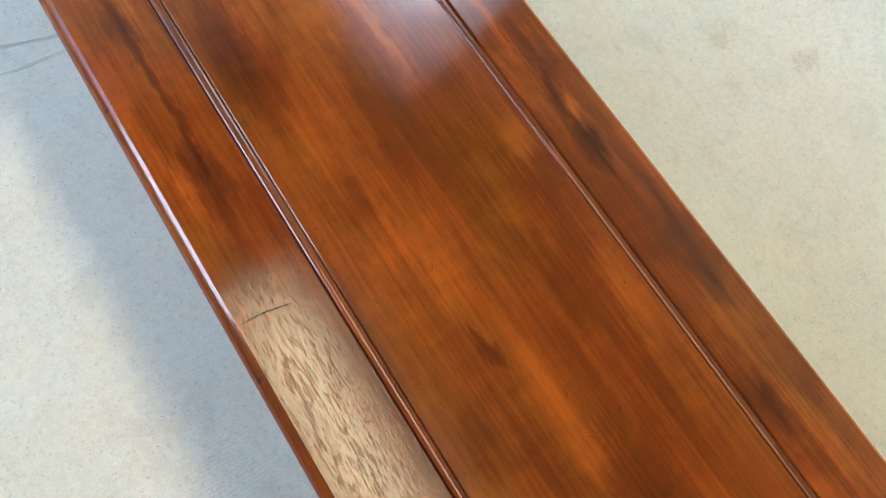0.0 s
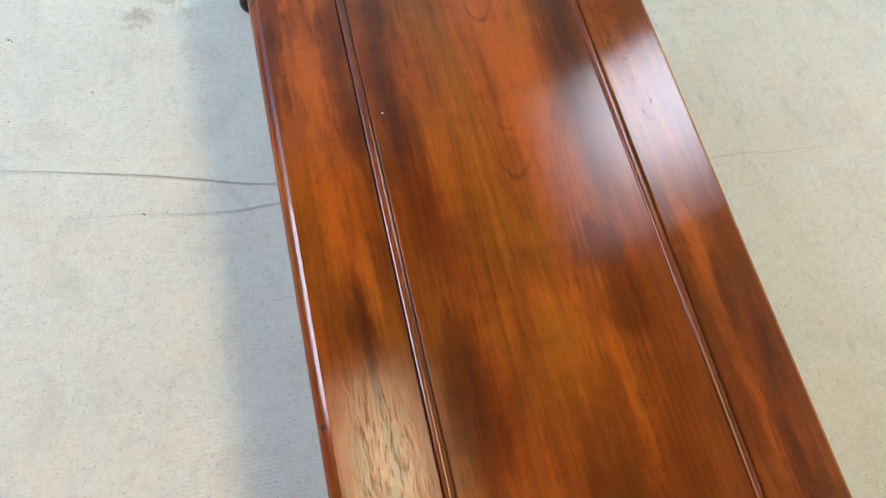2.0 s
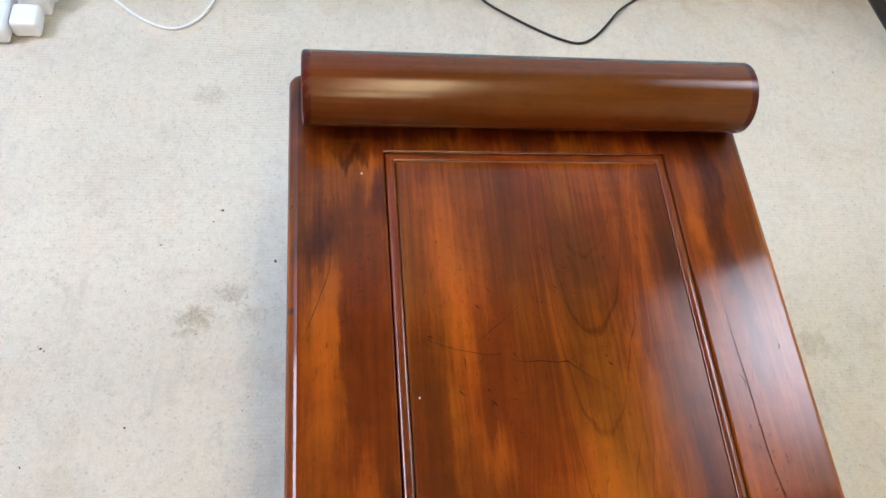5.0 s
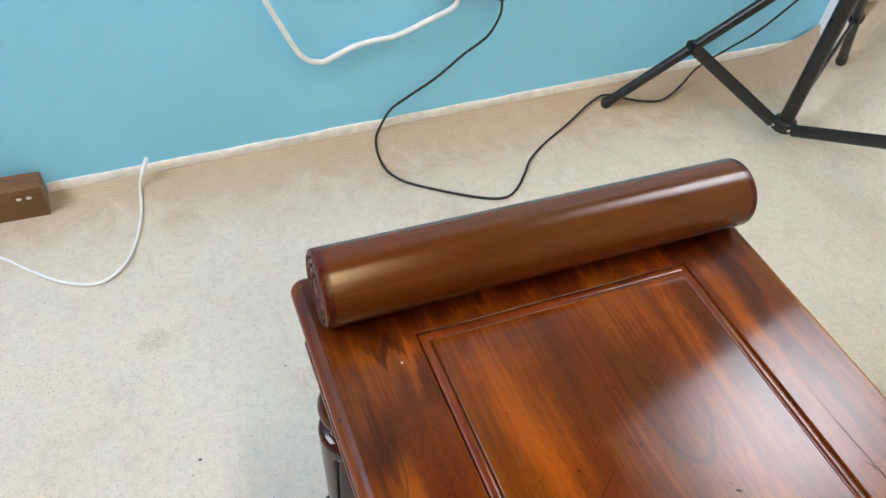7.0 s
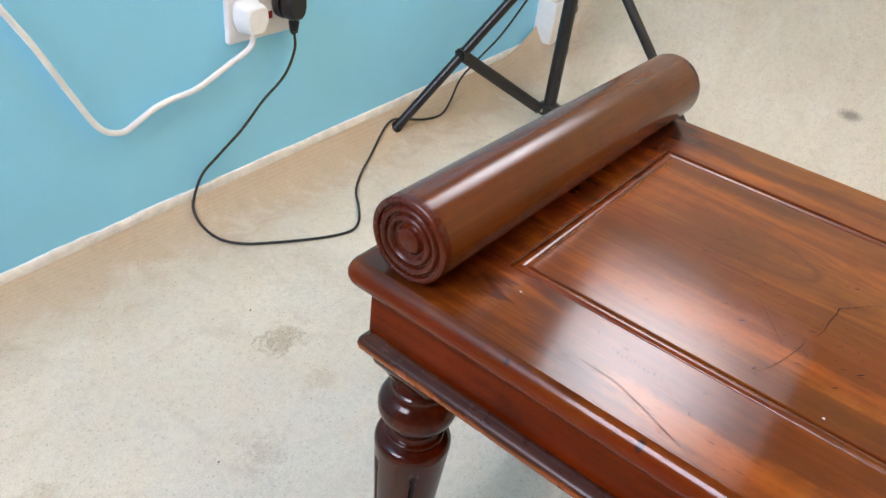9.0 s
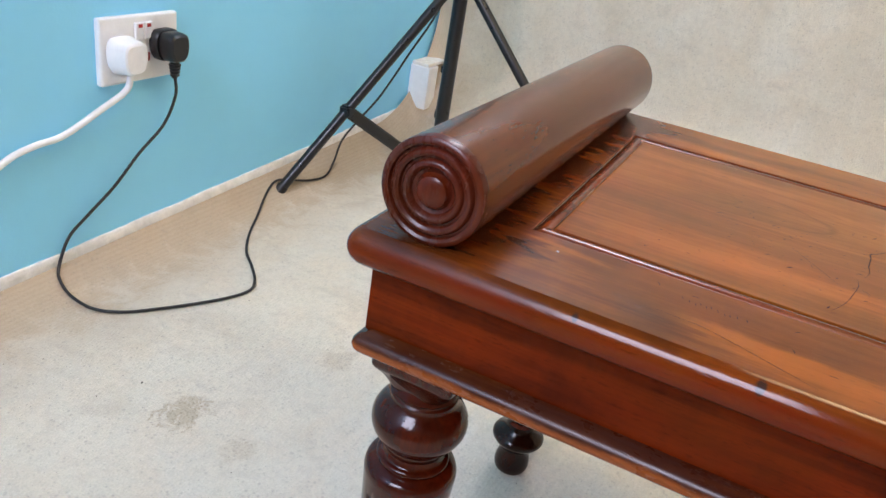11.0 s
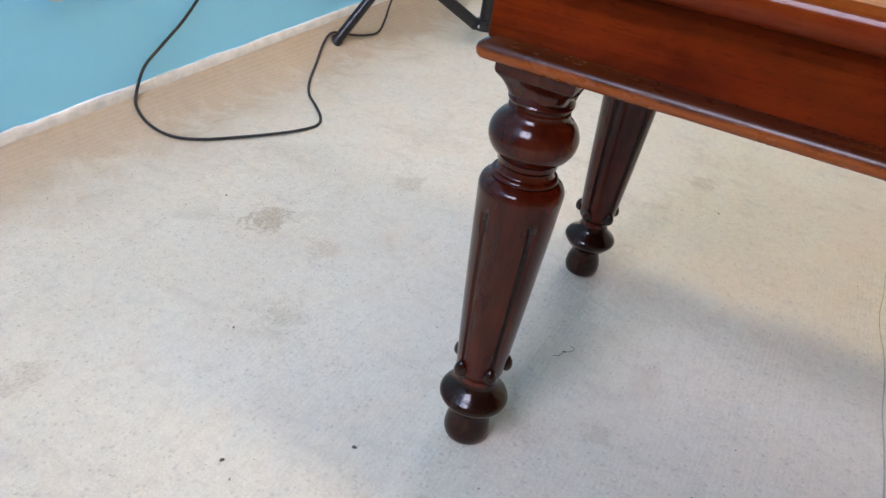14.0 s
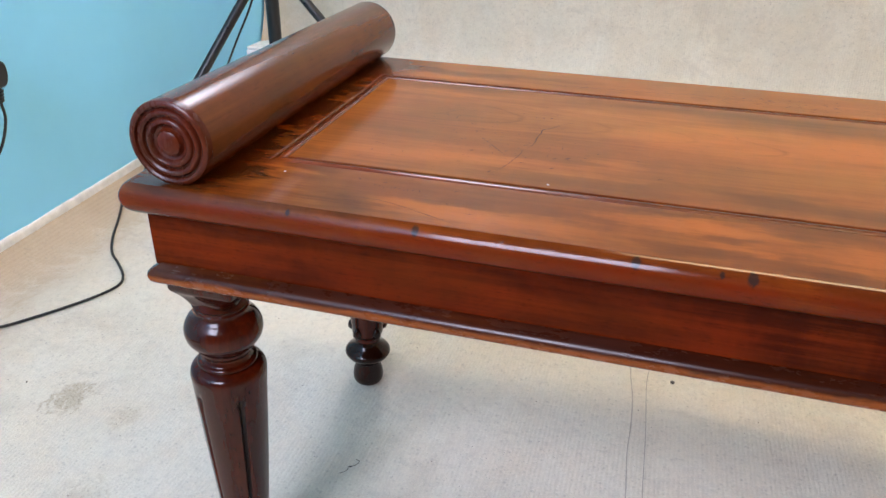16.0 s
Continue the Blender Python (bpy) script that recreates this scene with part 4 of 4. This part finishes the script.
    for _ in range(190):
        x, y = rnd.gauss(0.142, 0.007), rnd.gauss(0.62, 0.07)
        a, n = rnd.gauss(1.55, 0.35), rnd.uniform(0.001, 0.006)
        ribbon(dents, ((x, y), (x + 0.5 * n * math.cos(a), y + 0.5 * n * math.sin(a)), (x + n * math.cos(a + 0.25), y + n * math.sin(a + 0.25))), rnd.uniform(0.00014, 0.00042), zt + 0.0002)
    tagged(part("wear", dents, M_CRACK, board), "small dark dents and scratches", "", "", "stuff")
    for x, y in ((-0.096, 0.547), (-0.133, 0.978), (-0.100, 0.800)):
        b = bmesh.new()
        bmesh.ops.create_uvsphere(b, u_segments=8, v_segments=5, radius=0.0008)
        bmesh.ops.scale(b, verts=b.verts, vec=(0.8, 1.1, 0.35))
        bmesh.ops.translate(b, verts=b.verts, vec=(x, y, TOP + 0.0002 + rise(x)))
        part("paint_speck", b, M_SPECK, board)
    # small let-in patches near the bolster
    for sx, x in ((1, -0.153), (-1, 0.153)):
        b = bmesh.new()
        ribbon(b, ((x + sx * 0.022, 1.005), (x + sx * 0.010, 1.0055), (x + sx * 0.0008, 1.006)), 0.00022, zt + 0.0002)
        ribbon(b, ((x, 1.006), (x, 0.996), (x, 0.985)), 0.00018, zt + 0.0002)
        part("joint", b, M_CRACK, board)
    # pale dust caught in the grooves before the bolster
    for y in (GY1 - 0.0004, GY1 - 0.0086):
        b = bmesh.new()
        ribbon(b, ((-0.112, y), (-0.06, y), (0.0, y), (0.06, y), (0.113, y)), 0.0003, TOP - 0.0004, 14)
        part("dust", b, M_SCUFF, board)
    # frieze rails
    ax0, ax1, ay0, ay1 = XL + 0.0175, XR - 0.0175, YB + 0.010, YE - 0.0115
    for lo, hi in (((ax0, ay0, 0.336), (ax0 + 0.022, ay1, TOP - 0.0222)), ((ax1 - 0.022, ay0, 0.336), (ax1, ay1, TOP - 0.0222)), ((ax0 + 0.022, ay1 - 0.022, 0.336), (ax1 - 0.022, ay1, TOP - 0.0222)), ((ax0 + 0.022, ay0, 0.336), (ax1 - 0.022, ay0 + 0.022, TOP - 0.0222))):
        part("apron", boxed(lo, hi, 0.0012, 2), M_APRON, bench, "plain red-brown mahogany frieze rail")
    # moulding under the frieze
    bm = bmesh.new()
    loops = []
    for i, z, rad in ((0.034, 0.3240, 0.001), (0.0125, 0.3240, 0.002), (0.0098, 0.3248, 0.004), (0.0082, 0.3268, 0.005), (0.0076, 0.3298, 0.005), (0.0082, 0.3328, 0.005), (0.0105, 0.3350, 0.004), (0.0135, 0.3360, 0.002), (0.0150, 0.3372, 0.001), (0.0185, 0.3388, 0.001), (0.034, 0.3388, 0.001)):
        loops.append(rect_loop(bm, i, z, rad))
    skin(bm, loops)
    skin(bm, [loops[-1], loops[0]])
    part("moulding", bm, M_MOULD, bench, "rounded mahogany moulding with a rubbed orange edge", 45)
    # rolled bolster
    bm = bmesh.new()
    boss = [(0.0004, -0.1812), (0.0040, -0.1811), (0.0066, -0.1806), (0.0082, -0.1796), (0.0088, -0.1780)]
    rings = [(0.0100, -0.1768), (0.0118, -0.1776), (0.0128, -0.1796), (0.0140, -0.1806), (0.0154, -0.1805), (0.0166, -0.1796), (0.0172, -0.1778), (0.0180, -0.1778), (0.0188, -0.1798), (0.0202, -0.1807), (0.0216, -0.1806), (0.0226, -0.1797), (0.0231, -0.1780), (0.0239, -0.1780), (0.0246, -0.1800), (0.0260, -0.1809), (0.0276, -0.1806), (0.0287, -0.1796), (0.0290, -0.1780)]
    prof = boss + rings + [(0.0290, -0.1740), (0.0290, -0.10), (0.0290, 0.0), (0.0290, 0.10), (0.0290, 0.1740)] + [(q, -z) for q, z in reversed(boss + rings)]
    lathe(bm, prof, 72)
    bm.transform(Matrix.Translation((0.0030, 1.0365, TOP + 0.0303)) @ Matrix.Rotation(radians(90 - 0.45), 4, "Y"))
    roll = part("bolster", bm, (M_ROLL, M_ROLL_END, M_BOSS), bench, "solid mahogany roll with turned concentric ends", 35)
    for p in roll.data.polygons:
        if abs(p.center.x - 0.003) > 0.1755:
            p.material_index = 2 if math.hypot(p.center.y - 1.0365, p.center.z - TOP - 0.0303) < 0.0085 else 1
    part("bed", boxed((-0.168, 1.031, TOP - 0.002), (0.172, 1.042, TOP + 0.004), 0.0008, 1), M_ROLL_END, bench)
    # legs
    for x, y, turn in ((-0.1508, 1.0366, 226), (0.1545, 1.0410, 236), (-0.1535, YB + 0.039, 30), (0.1555, YB + 0.039, 100)):
        build_leg(bench, x, y, turn)


build_bench()

# ---- the socket and its plugs ----


def plug_body(bm, w, d, h, steps):
    """A moulded three-pin plug, its back to the wall at y = 0: a shield, broad above and narrow below; steps: (depth, size)."""
    loops = []
    for y, size in steps:
        ring = []
        for j in range(40):
            a = 2 * math.pi * j / 40
            cx, cz = math.copysign(abs(math.cos(a)) ** 0.5, math.cos(a)), math.copysign(abs(math.sin(a)) ** 0.62, math.sin(a))
            narrow = 1.0 - 0.24 * max(0.0, -cz) ** 1.3
            ring.append(bm.verts.new((cx * w / 2 * size * narrow, -y * d, cz * h / 2 * size)))
        loops.append(ring)
    skin(bm, loops, True, True)
    return bm


def build_socket():
    sx, sz, y = 0.179, 0.262, wall_y(0.25)
    sock = thing("wall_socket", "white double wall socket with two switches on the blue wall", "socket", (sx, y, sz))
    part("plate", boxed((0, -0.011, 0), (0.131, 0.0, 0.087), 0.0035, 3), M_WHITE, sock)
    for x in (0.0545, 0.0690):
        sw = part("switch", boxed((x, -0.0150, 0.056), (x + 0.0138, -0.010, 0.078), 0.0012, 2), M_WHITE, sock)
        part("red_mark", boxed((x + 0.004, -0.0156, 0.0715), (x + 0.0105, -0.0145, 0.0760), 0.0003, 1), M_RED, sw)
    for x in (0.0660, 0.0730):
        part("neon", boxed((x, -0.0125, 0.026), (x + 0.0062, -0.0105, 0.037), 0.0004, 1), M_RED, sock)
    for x in (0.017,):
        b = tube(bmesh.new(), [Vector((x, -0.0095, 0.0435)), Vector((x, -0.0118, 0.0435))], 0.0030, 14)
        part("screw", b, M_BLACK, sock)
    plug = thing("plug", "white moulded plug in the wall socket", "plug", (sx + 0.029, y - 0.012, sz + 0.040))
    part("body", plug_body(bmesh.new(), 0.044, 0.032, 0.048, ((0, 0.96), (0.06, 1.0), (0.30, 1.0), (0.36, 0.95), (0.80, 0.88), (0.94, 0.84), (1.0, 0.74))), M_WHITE, plug, "", 35)
    dark = thing("plug", "black moulded plug in the wall socket", "plug", (sx + 0.099, y - 0.012, sz + 0.047))
    part("base", plug_body(bmesh.new(), 0.043, 0.014, 0.042, ((0, 0.96), (0.12, 1.0), (0.85, 1.0), (1.0, 0.94))), M_PLUG, dark, "", 35)
    part("body", plug_body(bmesh.new(), 0.040, 0.037, 0.044, ((0.36, 0.84), (0.44, 0.90), (0.80, 0.88), (0.93, 0.83), (1.0, 0.70))), M_PLUG, dark, "", 35)
    sleeve = [(0.0, -0.025, -0.014), (0.0, -0.025, -0.026), (0.0, -0.024, -0.042)]
    part("sleeve", tube(bmesh.new(), [Vector(p) for p in sleeve], [0.0072, 0.0056, 0.0038], 14), M_PLUG, dark)
    for i in range(4):
        z = -0.0225 - 0.0046 * i
        part("rib", tube(bmesh.new(), [Vector((0, -0.025, z)), Vector((0, -0.025, z - 0.0026))], 0.0080 - 0.0006 * i, 14), M_PLUG, dark)


def cable(name, label, points, radius, mat, category="cable", steps=9):
    ob = link_mesh(name, tube(bmesh.new(), smooth_path(points, steps), radius, 10), mat, None, label, 60)
    return tagged(ob, "", category)


def build_cables():
    cable("cable", "thick white mains cable looping down from the wall socket", ((0.208, 1.658, 0.282), (0.203, 1.661, 0.260), (0.172, 1.672, 0.237), (0.118, 1.676, 0.213), (0.080, 1.676, 0.209), (0.049, 1.676, 0.203), (0.020, 1.674, 0.192), (-0.005, 1.672, 0.186), (-0.034, 1.672, 0.202), (-0.063, 1.672, 0.258), (-0.094, 1.672, 0.325), (-0.124, 1.672, 0.380), (-0.170, 1.674, 0.470), (-0.220, 1.676, 0.62), (-0.24, 1.678, 0.80)), 0.0042, M_WHITE_CABLE)
    cable("cable", "thin black cable from the plug across the carpet to the stand", ((0.280, 1.653, 0.268), (0.281, 1.654, 0.240), (0.272, 1.668, 0.196), (0.238, 1.680, 0.158), (0.196, 1.682, 0.120), (0.150, 1.681, 0.092), (0.117, 1.680, 0.070), (0.097, 1.677, 0.036), (0.087, 1.664, 0.023), (0.084, 1.640, 0.0095), (0.088, 1.605, 0.0035), (0.107, 1.572, 0.0035), (0.142, 1.545, 0.0035), (0.182, 1.519, 0.0035), (0.222, 1.498, 0.0035), (0.255, 1.490, 0.0035), (0.282, 1.503, 0.0035), (0.312, 1.534, 0.0035), (0.342, 1.569, 0.0035), (0.390, 1.604, 0.0035), (0.450, 1.636, 0.008), (0.505, 1.661, 0.026), (0.540, 1.668, 0.036), (0.580, 1.662, 0.027), (0.620, 1.652, 0.019), (0.665, 1.648, 0.017), (0.708, 1.660, 0.030), (0.745, 1.668, 0.066), (0.790, 1.660, 0.103), (0.828, 1.640, 0.150), (0.850, 1.600, 0.240), (0.852, 1.545, 0.350), (0.850, 1.522, 0.480), (0.848, 1.516, 0.75), (0.848, 1.514, 1.20)), 0.0021, M_BLACK_CABLE)
    lead = cable("charging_cable", "thin white charging cable lying on the carpet", ((-0.532, 1.517, 0.026), (-0.518, 1.540, 0.018), (-0.504, 1.572, 0.006), (-0.488, 1.566, 0.003), (-0.455, 1.532, 0.003), (-0.414, 1.499, 0.003), (-0.372, 1.487, 0.003), (-0.338, 1.511, 0.003), (-0.318, 1.552, 0.003), (-0.307, 1.592, 0.003), (-0.301, 1.630, 0.006), (-0.298, 1.655, 0.018), (-0.290, 1.664, 0.038)), 0.0020, M_WHITE_CABLE)
    b = tube(bmesh.new(), [Vector((-0.290, 1.664, 0.036)), Vector((-0.279, 1.667, 0.060))], 0.0050, 12, 0.6)
    part("connector", b, M_WHITE, lead)


def build_extension_lead():
    block = thing("extension_lead", "white extension block with plugs lying on the carpet", "extension lead", (-0.625, 1.56, 0.0))
    part("body", boxed((-0.034, -0.113, 0.001), (0.034, 0.100, 0.034), 0.006, 3), M_WHITE, block)
    a = thing("charger", "white plug-in phone charger on the extension block", "charger", (-0.572, 1.480, 0.0))
    part("body", boxed((-0.018, -0.020, 0.001), (0.020, 0.020, 0.030), 0.006, 3), M_WHITE, a)
    b = thing("charger", "white charger with a cable plugged in", "charger", (-0.560, 1.517, 0.0))
    part("body", boxed((-0.024, -0.016, 0.001), (0.016, 0.020, 0.040), 0.005, 3), M_WHITE, b)
    part("connector", boxed((0.016, -0.005, 0.020), (0.028, 0.005, 0.030), 0.002, 2), M_WHITE, b)
    c = thing("adaptor", "small black plug-in adaptor on the extension block", "adaptor", (-0.615, 1.552, 0.034))
    part("body", boxed((-0.016, -0.016, 0.0), (0.030, 0.018, 0.032), 0.004, 2), M_BLACK_CABLE, c)


def build_trunking():
    x, y = 1.050, wall_y(1.06)
    t = thing("junction_box", "white plastic box fixed low on the blue wall", "junction box", (x, y, 0.075))
    part("body", boxed((0, -0.050, 0), (0.045, 0.0, 0.098), 0.003, 2), M_WHITE, t)
    part("cover", boxed((0.002, -0.046, 0.098), (0.085, -0.002, 0.106), 0.002, 2), M_STRIP, t, "cream cardboard flap")


build_socket()
build_cables()
build_extension_lead()
build_trunking()

# ---- small things on the carpet ----


def build_debris():
    rnd = random.Random(11)
    spots = [(-0.486, 0.990, 3.5), (-0.482, 0.987, 3), (-0.489, 0.993, 2), (-0.383, 0.893, 3), (-0.330, 0.696, 4), (-0.289, 1.177, 5), (-0.220, 1.102, 5), (-0.487, 0.854, 3), (0.587, 0.675, 3), (-0.363, 1.126, 3), (0.019, 1.449, 4), (0.161, 1.390, 2), (0.001, 1.003, 4), (-0.164, 1.276, 3), (-0.300, 1.160, 3), (-0.275, 1.158, 2), (0.42, 0.93, 3), (0.263, 0.665, 6), (0.70, 1.45, 3)]
    bm = bmesh.new()
    more = [(rnd.uniform(-0.9, 0.85), rnd.uniform(-0.4, 1.6), rnd.uniform(0.4, 1.6) ** 1.3) for _ in range(900)]
    for x, y, s in spots + more:
        b = bmesh.ops.create_icosphere(bm, subdivisions=1, radius=0.00054 * s)["verts"]
        a, w = rnd.uniform(0, 3.14), rnd.uniform(0.35, 0.9)
        for v in b:
            p = Vector((v.co.x, v.co.y * w, v.co.z * 0.4))
            p *= rnd.uniform(0.75, 1.25)
            v.co = Vector((x + p.x * math.cos(a) - p.y * math.sin(a), y + p.x * math.sin(a) + p.y * math.cos(a), p.z + 0.0012))
    ob = link_mesh("dirt_crumbs", bm, M_DIRT, None, "dark crumbs of dirt scattered on the carpet")
    tagged(ob, "", "dirt", "", "stuff")
    # creases drawn as flat ribbons, darker than the carpet
    bm = bmesh.new()
    ribbon(bm, ((-0.62, 0.797), (-0.552, 0.787), (-0.486, 0.778), (-0.399, 0.765), (-0.323, 0.753), (-0.254, 0.739), (-0.201, 0.727), (-0.120, 0.718), (-0.03, 0.709), (0.048, 0.709), (0.112, 0.712), (0.160, 0.711), (0.214, 0.7125), (0.258, 0.7175), (0.303, 0.719), (0.350, 0.716), (0.442, 0.713), (0.51, 0.709)), 0.0011, 0.0024)
    ribbon(bm, ((-0.44, 0.700), (-0.374, 0.697), (-0.329, 0.695), (-0.266, 0.688), (-0.215, 0.687), (-0.148, 0.692), (-0.05, 0.689), (0.054, 0.692), (0.154, 0.6935), (0.251, 0.697), (0.308, 0.692), (0.40, 0.690), (0.489, 0.689), (0.540, 0.6925), (0.601, 0.694), (0.631, 0.689), (0.677, 0.691), (0.769, 0.691), (0.85, 0.693)), 0.0008, 0.0024)
    ob = link_mesh("seam", bm, M_CREASE, None, "thin darker creases across the carpet")
    tagged(ob, "", "carpet crease", "", "structure")
    cable("thread", "short dark curled thread lying on the carpet", ((-0.012, 1.010, 0.0018), (-0.006, 1.004, 0.0018), (0.000, 1.004, 0.0022), (0.004, 0.998, 0.0018), (0.011, 0.996, 0.0018), (0.013, 1.001, 0.0018)), 0.00032, M_DIRT, "thread")


build_debris()
